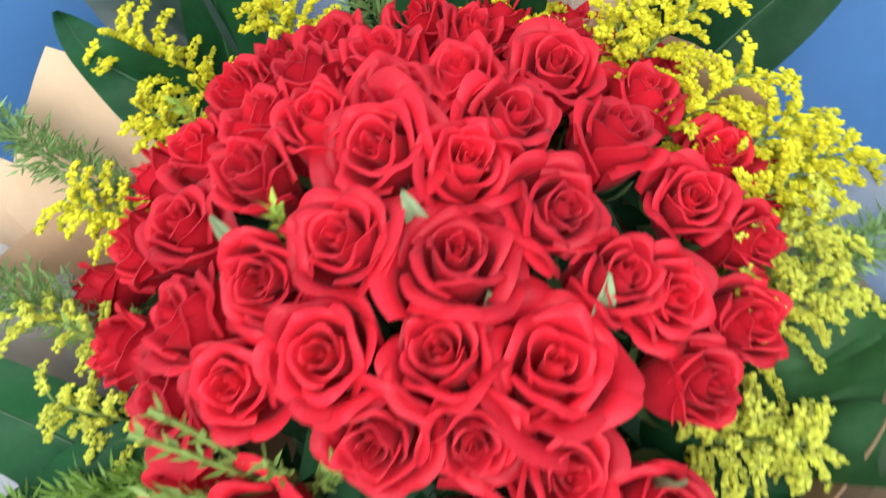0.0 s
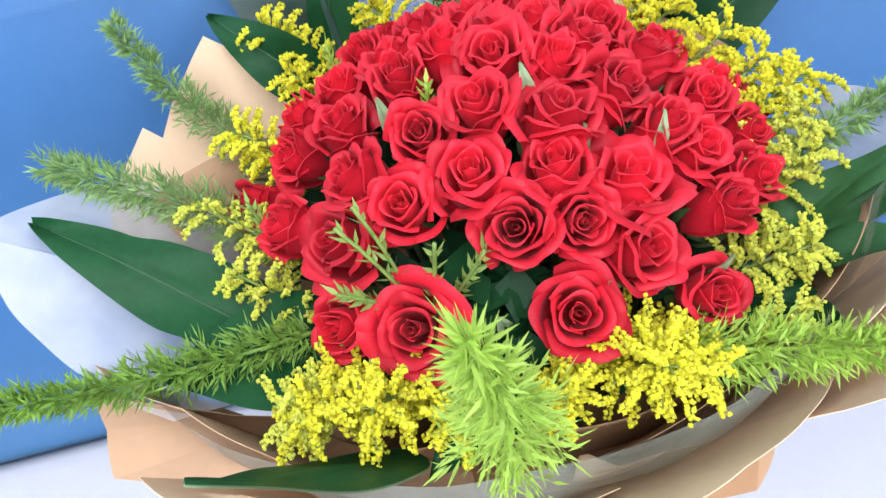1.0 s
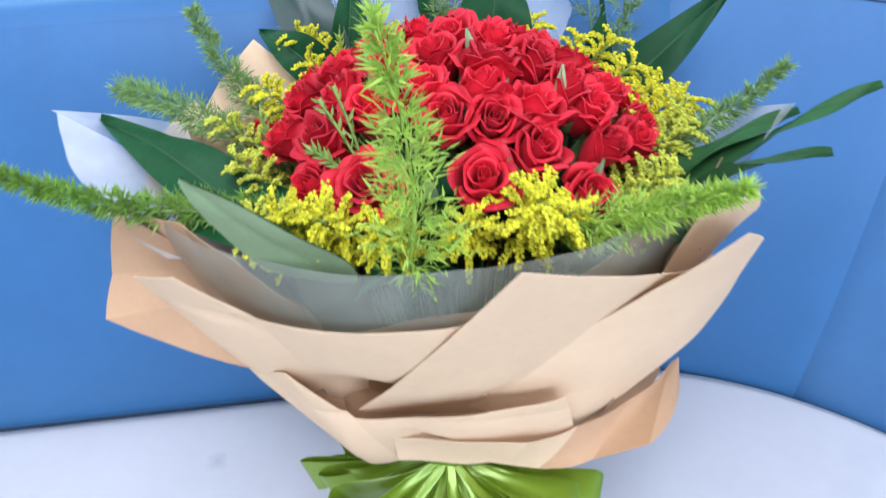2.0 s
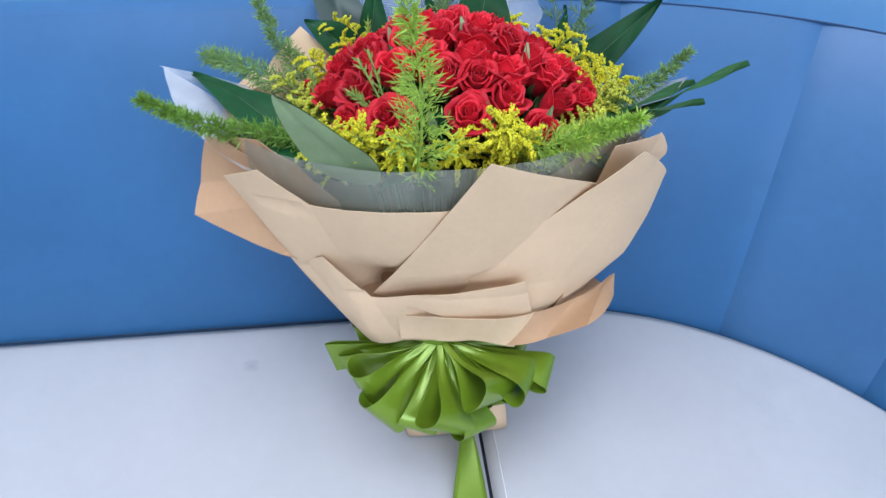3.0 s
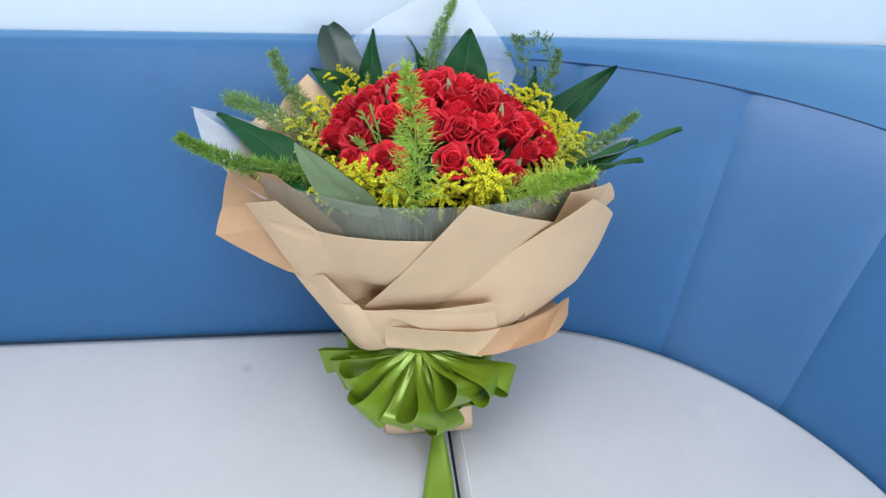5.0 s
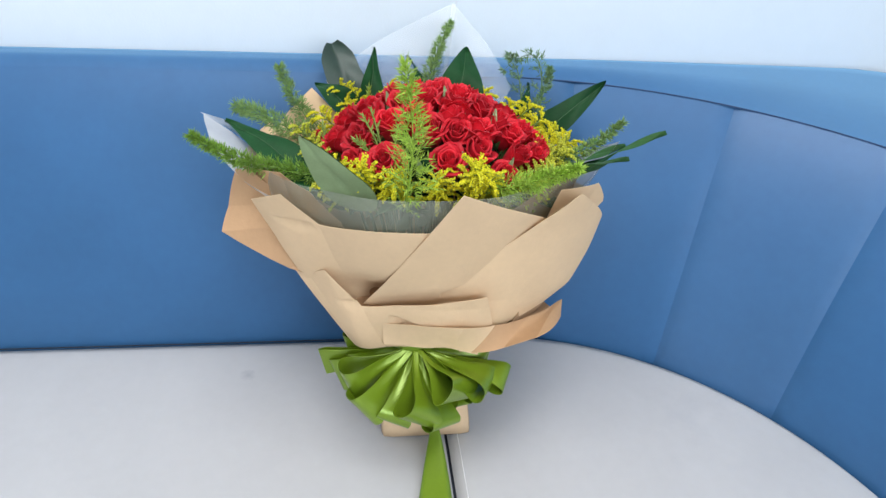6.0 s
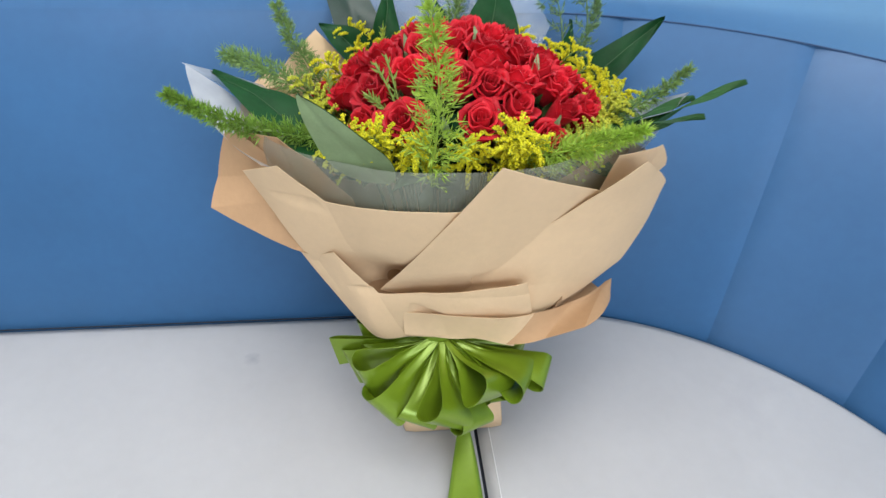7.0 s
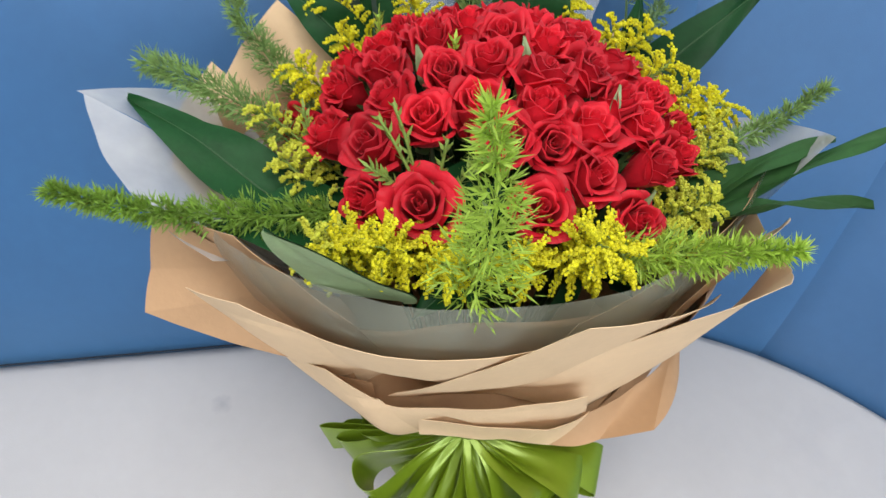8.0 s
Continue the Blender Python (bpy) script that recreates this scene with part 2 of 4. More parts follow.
structure("floor", box(-2.7, 3.0, -3.2, 0.8, -SEAT_H - 0.1, -SEAT_H), FLOOR_MAT, "plain grey tiled floor under the sofa", "floor")
structure("ceiling", box(-2.7, 3.0, -3.2, 0.8, 2.3, 2.4), PLASTER, "plain white painted ceiling", "ceiling")
structure("wall_west", box(-2.7, -2.6, -3.1, 0.8, -SEAT_H, 2.3), PLASTER, "plain white painted side wall", "wall")
structure("wall_east", box(2.9, 3.0, -3.1, 0.8, -SEAT_H, 2.3), PLASTER, "plain white painted side wall", "wall")
ax, ay = WALL_A
bx, by = WALL_B
back = ([(ax, ay, -SEAT_H), (bx, by, -SEAT_H), (bx, by + 0.12, -SEAT_H), (ax, ay + 0.12, -SEAT_H),
         (ax, ay, 2.3), (bx, by, 2.3), (bx, by + 0.12, 2.3), (ax, ay + 0.12, 2.3)],
        [(3, 2, 1, 0), (4, 5, 6, 7), (0, 1, 5, 4), (1, 2, 6, 5), (2, 3, 7, 6), (3, 0, 4, 7)])
structure("wall_north", back, WALL_PAINT, "pale bluish-white painted wall behind the blue sofa", "wall")
# opening made for the added front lamp; no window is seen
structure("wall_south", joined([box(-2.7, -0.5, -3.2, -3.1, -SEAT_H, 2.3), box(2.0, 3.0, -3.2, -3.1, -SEAT_H, 2.3),
                                box(-0.5, 2.0, -3.2, -3.1, -SEAT_H, 0.8), box(-0.5, 2.0, -3.2, -3.1, 2.1, 2.3)]),
          PLASTER, "unseen white painted wall with a wide opening added for the front light", "wall")
# added fixture with a glowing cover, unseen, above the top lamp
fixture = tagged(empty("ceiling_light", (-0.32, -0.75, 2.26)), "added white flat ceiling light with a frosted cover, out of view", "ceiling light")
part("frame", *box(-0.94, 0.94, -0.69, 0.69, 0.0, 0.04), PLASTER, fixture, smooth=False)
part("diffuser", *box(-0.9, 0.9, -0.65, 0.65, -0.012, -0.002), PANEL_GLOW, fixture, smooth=False)


# ---------------------------------------------------------------- the sofa
CX, CY, RAD = 0.11, -0.471, 0.600        # the backrest's bend: centre and radius at seat height
TOP, BACK = 0.44, 0.165                   # height of the piping and how far it leans back


def bend(s, out):
    """A point of the sofa's plan: s runs along the backrest in degrees of the bend, below 0 in metres along the straight."""
    if s <= 0:
        return CX + s, CY + RAD + out
    a = radians(s)
    return CX + (RAD + out) * math.sin(a), CY + (RAD + out) * math.cos(a)


sofa = tagged(empty("corner_sofa"), "curved blue upholstered corner sofa with white vinyl seat", "sofa")


def panel(s0, s1, n, mat=BLUE, name="back_panel"):
    def fn(u, v):
        s = lerp(s0, s1, u)
        e = min(u, 1 - u) * abs(s1 - s0) * (1.0 if s1 <= 0 else RAD * math.pi / 180)
        puff = 0.007 * (1 - math.exp(-e / 0.012)) - 0.007
        puff += 0.006 * (1 - math.exp(-min(v, 1 - v) * TOP / 0.03)) - 0.006
        x, y = bend(s, BACK * (0.5 * v + 0.5 * v ** 2.4) - puff)
        return x, y, TOP * v - 0.03 * (1 - v) ** 8
    return part(name, *grid(fn, n, 22), mat, sofa)


panel(-1.9, 0.0, 60)
SEAMS = (0.0, 12.0, 32.0, 52.0, 72.0, 95.0)
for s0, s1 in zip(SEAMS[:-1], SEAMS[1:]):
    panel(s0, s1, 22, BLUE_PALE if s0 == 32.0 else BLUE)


def wall_y(x):
    return ay + (by - ay) * (x - ax) / (bx - ax)


DECK_X, DECK_R = 0.99, 0.12              # outer side of the corner and how far it is rounded


def outer(q):
    """A point of the deck's outer edge, q from 0 (start of the bend) to 1 (end of the sofa)."""
    y0, y1 = wall_y(0.5) - 0.004, CY - 0.06
    runs = (DECK_X - DECK_R - CX, DECK_R * math.pi / 2, y0 - DECK_R - y1)
    d = q * sum(runs)
    if d < runs[0]:
        return CX + d, wall_y(CX + d) - 0.004
    d -= runs[0]
    if d < runs[1]:
        a = d / DECK_R
        return DECK_X - DECK_R + DECK_R * math.sin(a), y0 - DECK_R + DECK_R * math.cos(a)
    return DECK_X, y0 - DECK_R - (d - runs[1])


def deck(u, v):
    s = -1.9 * (1 - u / 0.4) if u < 0.4 else 95.0 * (u - 0.4) / 0.6
    x, y = bend(s, BACK + 0.005)
    x2, y2 = (x, wall_y(x) - 0.004) if s <= 0 else outer(s / 95.0)
    z = TOP - 0.001 + 0.014 * math.sin(min(1.0, v * 2.2) * math.pi / 2) - 0.010 * max(0.0, v - 0.9) * 10
    return lerp(x, x2, v), lerp(y, y2, v), z


def shell(u, v):
    """The outer side of the corner, down to the floor."""
    x, y = outer(0.35 + 0.65 * u)
    return x, y, lerp(-SEAT_H, TOP + 0.003, v)


def end_cap(u, v):
    """The closed end of the curved backrest."""
    h = lerp(0.0, TOP, v)
    inner = bend(95.0, BACK * (0.5 * v + 0.5 * v ** 2.4))
    return lerp(inner[0], DECK_X, u), lerp(inner[1], CY - 0.06, u), lerp(-SEAT_H, TOP + 0.010, v) if u > 0 else h - SEAT_H * (1 - v)


part("top_deck", *grid(deck, 90, 10), BLUE, sofa)
part("outer_shell", *grid(shell, 60, 4), BLUE, sofa)
part("end_panel", *grid(end_cap, 10, 12), BLUE, sofa)
line = [Vector((*bend(4 + 91 * i / 60, BACK + 0.005), TOP + 0.0005)) for i in range(61)]
part("piping", *tube(line, 0.0011, 6), PIPING, sofa, "thin dark piping")
# dark strip laid along the back of the seat in place of shade
gapline = [Vector((*bend(-1.9 * (1 - i / 30), -0.001), 0.0005)) for i in range(31)] + [Vector((*bend(12 * i / 10, -0.001), 0.0005 - 0.0003 * i)) for i in range(1, 11)]
part("seat_gap", *tube(gapline, 0.0011, 6), GAP_SHADE, sofa, "dark gap behind the seat")
GAP = 0.028                              # the split between the two seat cushions


def cushion(name, side):
    def edge(x):
        """Back limit of the seat at x."""
        if x <= CX:
            return CY + RAD
        d = RAD * RAD - (x - CX) ** 2
        return CY + math.sqrt(max(d, 0.0))
    x0, x1 = (-1.75, GAP - 0.0022) if side < 0 else (GAP + 0.0022, CX + RAD * 0.999)

    def fn(u, v):
        x = lerp(x0, x1, math.sin(u * math.pi / 2) if side > 0 else u)
        yb, yf = edge(x) - 0.001, -0.62
        y = lerp(yf, yb, v)
        e = min(x1 - x if side < 0 else x - x0, 0.03)
        z = -0.006 * (1 - e / 0.03) ** 3
        e2 = min(yb - y, 0.025)
        z += -(0.004 if x < CX else 0.0012) * (1 - e2 / 0.025) ** 3
        if v == 0:
            z -= 0.04
        return x, y, z
    ob = part(name, *grid(fn, 60, 60), WHITE_VINYL, sofa, "white vinyl seat cushion")
    return thick(ob, 0.10, -1)


for side in (-1, 1):
    cushion("seat_cushion", side)
part("seat_thread", *tube([(GAP + 0.018, y / 100, 0.0006 - 0.001) for y in range(-60, 11, 2)], 0.0007, 5), THREAD, sofa, "white stitched thread")
# dark filler low in the cushion split, for the shade there
part("seat_split", *box(GAP - 0.006, GAP + 0.006, -0.6, 0.12, -0.1, -0.012), GAP_SHADE, sofa, "dark gap between the cushions", smooth=False)
part("seat_base", *joined([box(-1.75, 0.72, -0.58, 0.10, -SEAT_H, -0.115)]), BLUE, sofa, smooth=False)


# ---------------------------------------------------------------- the bouquet
bouquet = tagged(empty("rose_bouquet", (0, 0, 0)), "round bouquet of red roses in kraft paper on a white seat", "bouquet")
LEVELS = (0, 0.12, 0.18, 0.27, 0.42, 0.5, 0.6)
MID_X = (-0.003, -0.010, -0.020, -0.020, -0.020, -0.020, -0.020)
MID_Y = (-0.055, -0.040, -0.010, 0.010, 0.045, 0.055, 0.060)
HALF_X = (0.070, 0.064, 0.10, 0.165, 0.25, 0.285, 0.32)
HALF_Y = (0.050, 0.055, 0.09, 0.115, 0.185, 0.21, 0.23)


def bowl(theta, z, f=1.0):
    """A point of the flaring wrap: degrees from the front towards +x, height, widening."""
    a = radians(theta)
    cx, cy, hx, hy = (float(np.interp(z, LEVELS, v)) for v in (MID_X, MID_Y, HALF_X, HALF_Y))
    return Vector((cx + hx * f * math.sin(a), cy - hy * f * math.cos(a), z))


def sheet(name, tl, tr, br, bl, mat, label="", wave=0.004, seed=0.0, n=48, curl=0.0, facets=0):
    """A sheet laid on the wrap between four corners, each (theta, height, widening). facets: flat fields between
    its folds; curl: how far its upper edge flares."""
    def base(u, v):
        th, z, f = ((lerp(lerp(bl[i], br[i], u), lerp(tl[i], tr[i], u), v)) for i in range(3))
        f += 0.05 * math.sin(math.pi * u) * math.sin(math.pi * v)
        return bowl(th, z, f + curl * max(0.0, v - 0.7) ** 2)

    def fn(u, v):
        if facets:
            w = u + 0.10 * math.sin(seed * 3.1) * (v - 0.5)
            k = min(facets - 1, max(0, int(w * facets)))
            shift = u - w
            p = base(k / facets + shift, v).lerp(base((k + 1) / facets + shift, v), w * facets - k)
        else:
            p = base(u, v)
        d = noise.noise(Vector((p.x * 9 + seed, p.y * 9, p.z * 7))) + 0.35 * noise.noise(Vector((p.x * 30 + seed, p.y * 30, p.z * 22)))
        d *= wave
        out = Vector((p.x + 0.02, p.y - 0.02, 0)).normalized()
        return p + out * d
    ob = part(name, *grid(fn, n, n), mat, bouquet, label)
    return crisp(ob, 0.0005) if mat in (KRAFT, KRAFT_INNER_SHADED) else ob


# wrap, from the inner cone to the folded front sheets
def cone(u, v):
    th = lerp(-180, 180, u)
    top = 0.345 + 0.02 * math.sin(radians(th * 3 + 40)) + (0.05 if abs(th) > 110 else 0.0)
    z = lerp(0.13, top, v)
    f = 0.97 - 0.24 * math.exp(-((th + 15) / 50) ** 2) + 0.015 * math.sin(radians(th * 7)) + 0.26 * math.exp(-((th - 58) / 30) ** 2 - ((z - 0.24) / 0.08) ** 2)
    return bowl(th, z, f)


thick(part("paper_cone", *grid(cone, 72, 16), KRAFT_INNER_SHADED, bouquet), 0.0004)


def step(x, a, b):
    q = min(1.0, max(0.0, (x - a) / (b - a)))
    return q * q * (3 - 2 * q)


def tuck(p):
    """How far the lowest folds are drawn in above the bow."""
    return step(0.300 - p.z, 0.0, 0.10) * step(p.x, -0.12, -0.05) * (1 - step(p.x, 0.0, 0.085))


def wrap(top, bottom, seed, wave=0.003, dents=(), creases=(), n=30, rows=120, rounded=False, brown=False):
    """A folded sheet between an upper and a lower edge, both given by corners (theta, height, widening, lift).
    lift raises an edge of a pleat towards its end; dents: (theta, height, radius, depth); creases: lines from
    (theta, height) to (theta, height) with a depth, where the paper steps in."""
    segs = len(top) - 1

    def fn(u, v):
        k = min(segs - 1, int(u * segs + 1e-9))
        q = u * segs - k
        a, b, c, d = (tuple(e) + (0.0,) * (4 - len(e)) for e in (top[k], top[k + 1], bottom[k], bottom[k + 1]))
        hi, lo = ([lerp(m[i], w[i], q) for i in range(4)] for m, w in ((a, b), (c, d)))
        th, z, f = (lerp(lo[i], hi[i], v) for i in range(3))
        p = bowl(lo[0], lo[1], lo[2]).lerp(bowl(hi[0], hi[1], hi[2]), v)
        if rounded:                       # straight edges from the front, rounded about the bunch
            cx, cy, hx, hy = (float(np.interp(p.z, LEVELS, w)) for w in (MID_X, MID_Y, HALF_X, HALF_Y))
            p.y = cy - hy * math.sqrt(max(f * f - ((p.x - cx) / hx) ** 2, 0.02))
        p += (bowl(th, z, 1.1) - bowl(th, z, 1.0)) * 10 * (hi[3] * max(0.0, (v - 0.45) / 0.55) + lo[3] * max(0.0, (0.4 - v) / 0.4))
        out = Vector((p.x + 0.02, p.y - 0.02, 0)).normalized()
        push = wave * (noise.noise(Vector((p.x * 9 + seed, p.y * 9, p.z * 8))) + 0.4 * noise.noise(Vector((p.x * 28 + seed, p.y * 28, p.z * 24))))
        for t0, z0, r, depth in dents:
            g = (p - bowl(t0, z0, f)).length / r
            push -= depth * math.exp(-g * g)
        for t0, z0, t1, z1, depth in creases:
            ax_, az_ = (t1 - t0) * 0.0032, z1 - z0
            px_, pz_ = (th - t0) * 0.0032, z - z0
            L = math.hypot(ax_, az_)
            q2 = (px_ * ax_ + pz_ * az_) / (L * L)
            side = (px_ * az_ - pz_ * ax_) / L
            if 0 < q2 < 1:
                fade = min(1.0, q2 * 2.5, (1 - q2) * 2.5)
                push -= depth * fade * (math.exp(-(side / 0.0016) ** 2) if side < 0 else math.exp(-(side / 0.012) ** 2))
        k = tuck(p)
        return p + out * push + Vector((0, 0.024 * k, -0.010 * k))
    ob = part("paper_sheet", *grid(fn, segs * n, rows), KRAFT_INNER_SHADED if brown else KRAFT, bouquet, "brown inner side of the kraft paper" if brown else "")
    return crisp(ob, 0.0005)


# left wing, folded outward; its brown also holds the shade at the fold
wrap(((-76, 0.418, 1.03), (-74, 0.372, 1.22), (-70, 0.346, 1.38), (-66, 0.323, 1.29), (-60, 0.296, 1.16), (-54, 0.291, 1.08)),
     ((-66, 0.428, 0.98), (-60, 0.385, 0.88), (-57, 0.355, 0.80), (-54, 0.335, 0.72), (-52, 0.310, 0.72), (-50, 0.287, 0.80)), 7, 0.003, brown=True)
# inner sheet, brown also for the shade behind the film
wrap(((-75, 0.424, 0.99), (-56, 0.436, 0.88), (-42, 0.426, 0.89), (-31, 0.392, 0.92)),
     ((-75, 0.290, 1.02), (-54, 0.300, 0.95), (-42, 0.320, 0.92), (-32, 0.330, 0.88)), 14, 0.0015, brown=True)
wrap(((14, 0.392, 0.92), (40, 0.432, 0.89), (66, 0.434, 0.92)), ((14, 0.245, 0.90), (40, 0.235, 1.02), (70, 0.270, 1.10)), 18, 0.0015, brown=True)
# front sheet
wrap(((-56, 0.410, 1.10), (-42, 0.437, 1.06), (-35, 0.396, 1.03), (-21, 0.404, 1.05), (-11, 0.405, 1.04), (6, 0.402, 1.01)),
     ((-60, 0.250, 1.14), (-48, 0.240, 1.07), (-41, 0.230, 0.99), (-36, 0.222, 0.90), (-29, 0.215, 0.86), (4, 0.220, 0.86)), 1, 0.0022,
     dents=((-33, 0.264, 0.040, 0.028),), creases=((-52, 0.391, -37, 0.397, 0.006), (-20, 0.300, -27, 0.262, 0.006)))
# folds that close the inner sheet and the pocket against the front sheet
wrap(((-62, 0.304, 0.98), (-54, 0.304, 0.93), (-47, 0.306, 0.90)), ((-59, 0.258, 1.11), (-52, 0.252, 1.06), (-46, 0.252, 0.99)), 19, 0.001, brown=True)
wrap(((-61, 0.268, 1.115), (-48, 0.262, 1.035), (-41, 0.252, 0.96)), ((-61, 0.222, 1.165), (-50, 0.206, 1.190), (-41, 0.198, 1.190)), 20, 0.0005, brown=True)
# overlapping sheets
wrap(((5.5, 0.469, 1.05, 0.02), (16, 0.445, 1.06), (31, 0.416, 1.07), (42, 0.392, 1.08)),
     ((-31, 0.258, 1.00, 0.03), (-10, 0.238, 0.98), (8, 0.232, 0.99), (36, 0.214, 1.10)), 1, 0.0022,
     creases=((3, 0.283, 13, 0.300, 0.016),), n=60, rows=150, rounded=True)
wrap(((35.5, 0.456, 1.09, 0.07), (45, 0.427, 1.13, 0.03), (63, 0.372, 1.23)), ((-1, 0.255, 0.955), (38, 0.214, 1.28), (69, 0.247, 1.49)), 1, 0.0022, n=60, rows=150, rounded=True)
# backing under the folds, added; brown for the shade there
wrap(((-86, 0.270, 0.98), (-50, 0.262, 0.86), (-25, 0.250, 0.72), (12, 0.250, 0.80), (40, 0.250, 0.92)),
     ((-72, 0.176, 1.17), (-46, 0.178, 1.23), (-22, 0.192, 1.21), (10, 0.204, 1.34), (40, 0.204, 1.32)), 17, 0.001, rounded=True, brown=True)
# lower sheets
wrap(((-62, 0.287, 1.13), (-54, 0.291, 1.09), (-41, 0.315, 1.07), (-29, 0.262, 1.12), (-11, 0.274, 1.125), (6, 0.281, 1.15), (22, 0.292, 1.21)),
     ((-58, 0.166, 1.24), (-48, 0.172, 1.24), (-40, 0.178, 1.24), (-23, 0.188, 1.22), (-7, 0.202, 1.32), (10, 0.206, 1.42), (40, 0.206, 1.36)), 4, 0.003,
     creases=((-45, 0.262, -25, 0.272, 0.003), (-16, 0.254, -3, 0.242, 0.008)), rounded=True)
wrap(((-20, 0.238, 1.19), (-5, 0.245, 1.26), (15, 0.247, 1.38), (33, 0.233, 1.31)),
     ((-22, 0.199, 1.28), (-1, 0.209, 1.36), (13, 0.208, 1.47), (28, 0.191, 1.52)), 5, 0.003)
# lower flap, turned over
wrap(((31, 0.233, 1.30), (52, 0.227, 1.45), (72, 0.223, 1.66), (74, 0.224, 1.70)),
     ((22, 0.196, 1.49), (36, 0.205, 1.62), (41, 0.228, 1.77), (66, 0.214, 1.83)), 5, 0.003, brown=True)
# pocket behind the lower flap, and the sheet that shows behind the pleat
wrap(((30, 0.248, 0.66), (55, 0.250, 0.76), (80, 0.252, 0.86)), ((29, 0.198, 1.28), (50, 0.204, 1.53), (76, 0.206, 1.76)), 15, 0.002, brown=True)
wrap(((40, 0.440, 1.00), (58, 0.429, 1.05), (68, 0.388, 1.16)), ((40, 0.300, 1.08), (60, 0.280, 1.20), (78, 0.280, 1.20)), 16, 0.004)
sheet("paper_sheet", (-147, 0.442, 1.10), (-128, 0.39, 1.18), (-118, 0.27, 1.1), (-170, 0.30, 1.05), KRAFT, seed=8, facets=2)
sheet("paper_sheet", (-134, 0.397, 1.30), (-100, 0.39, 1.08), (-95, 0.27, 1.02), (-145, 0.28, 1.1), KRAFT, seed=9, facets=2)
sheet("paper_sheet", (158, 0.395, 1.2), (138, 0.405, 1.28), (115, 0.30, 1.1), (165, 0.30, 1.1), KRAFT, seed=10, facets=2)
sheet("paper_sheet", (26, 0.27, 0.90), (96, 0.33, 1.06), (96, 0.18, 1.58), (26, 0.18, 1.22), KRAFT_INNER_SHADED, seed=13)
sheet("paper_sheet", (48, 0.36, 1.10), (100, 0.35, 1.12), (92, 0.20, 1.70), (45, 0.20, 1.40), KRAFT_INNER_SHADED, seed=12, facets=2)
sheet("paper_sheet", (62, 0.40, 1.08), (100, 0.37, 1.05), (110, 0.26, 1.0), (60, 0.24, 1.2), KRAFT, seed=11, facets=2)

# clear film inside the paper
sheet("film_sheet", (-74, 0.432, 0.90), (66, 0.447, 0.92), (68, 0.350, 0.99), (-72, 0.350, 0.99), FILM, "clear milky film", wave=0.006, seed=20, n=40)
sheet("film_sheet", (-99, 0.457, 1.00), (-64, 0.395, 0.84), (-60, 0.28, 0.72), (-86, 0.28, 0.70), MILKY, "milky white film", wave=0.008, seed=21, curl=1.6)
sheet("film_sheet", (-99, 0.459, 1.00), (-122, 0.402, 0.94), (-120, 0.30, 0.86), (-86, 0.28, 0.705), MILKY, "milky white film", wave=0.008, seed=25, curl=1.6)
sheet("film_sheet", (70, 0.473, 1.02), (100, 0.41, 1.05), (110, 0.28, 0.95), (55, 0.30, 0.95), MILKY, "milky white film", wave=0.008, seed=22)
sheet("film_sheet", (169, 0.552, 1.30), (148, 0.44, 1.24), (150, 0.28, 0.95), (170, 0.28, 0.95), BACK_FILM, "milky white film", wave=0.006, seed=23)
sheet("film_sheet", (205, 0.44, 1.24), (168, 0.552, 1.30), (168, 0.28, 0.94), (205, 0.28, 0.94), BACK_FILM, "milky white film", wave=0.006, seed=24)


# neck: paper round the stems down to the seat
def neck(u, v):
    th = lerp(-180, 180, u)
    z = lerp(0.002, 0.16, v)
    p = bowl(th, z, 1.0)
    a = radians(th)
    k = (abs(math.sin(a)) ** 16 + abs(math.cos(a)) ** 16) ** -0.0625     # squarish foot
    k = lerp(k, 1.0, v * v)
    cx, cy = float(np.interp(z, LEVELS, MID_X)), float(np.interp(z, LEVELS, MID_Y))
    return cx + (p.x - cx) * k, cy + (p.y - cy) * k, z


thick(part("paper_neck", *grid(neck, 48, 8), KRAFT, bouquet), 0.0006)


# roses
def petal_geo(ang, half, r, h, lean, roll, drop, rng, nu=10, nv=9):
    """A petal: a cupped blade whose rim rolls outward. lean: widening towards the rim; roll: radius of the rolled rim."""
    a1, a2, tip, turn = rng.uniform(-0.08, 0.08), rng.uniform(0, 6.28), rng.uniform(0.02, 0.12), rng.uniform(1.2, 2.2)
    tilt = rng.uniform(-0.06, 0.10)

    def fn(u, v):
        s = u * 2 - 1
        width = half * (0.40 + 0.60 * math.sin(min(1.0, v * 1.4) * math.pi / 2)) * (1 - 0.10 * max(0, v - 0.8) / 0.2)
        body = math.sin(min(1.0, v * 1.6) * math.pi / 2) ** 0.75
        rad = r * (0.20 + 0.80 * body) * (1 + lean * v * v) + r * tilt * v
        hh = h * (1 - drop * abs(s) ** 2.4 + tip * math.exp(-(s * 4.0) ** 2))
        e = max(0.0, v - 0.66) / 0.34
        z = hh * min(v, 0.66) / 0.66 * (1 - 0.0) if roll == 0 else hh * min(v, 0.66) / 0.66 - roll
        if roll:
            z += roll * math.sin(e * turn)
            rad += roll * (1 - math.cos(e * turn)) * (1.0 - 0.25 * abs(s))
        else:
            z = hh * v
        rad += r * 0.10 * s + (0.0005 + 0.07 * r) * math.sin(s * 4 + a2) * v * v
        z += (0.0005 + 0.07 * r) * math.sin(s * 5 + a2 * 2) * v * v
        a = ang + a1 + width * s
        return Vector((rad * math.cos(a), rad * math.sin(a), max(z, 0.0)))
    return grid(fn, nu, nv)


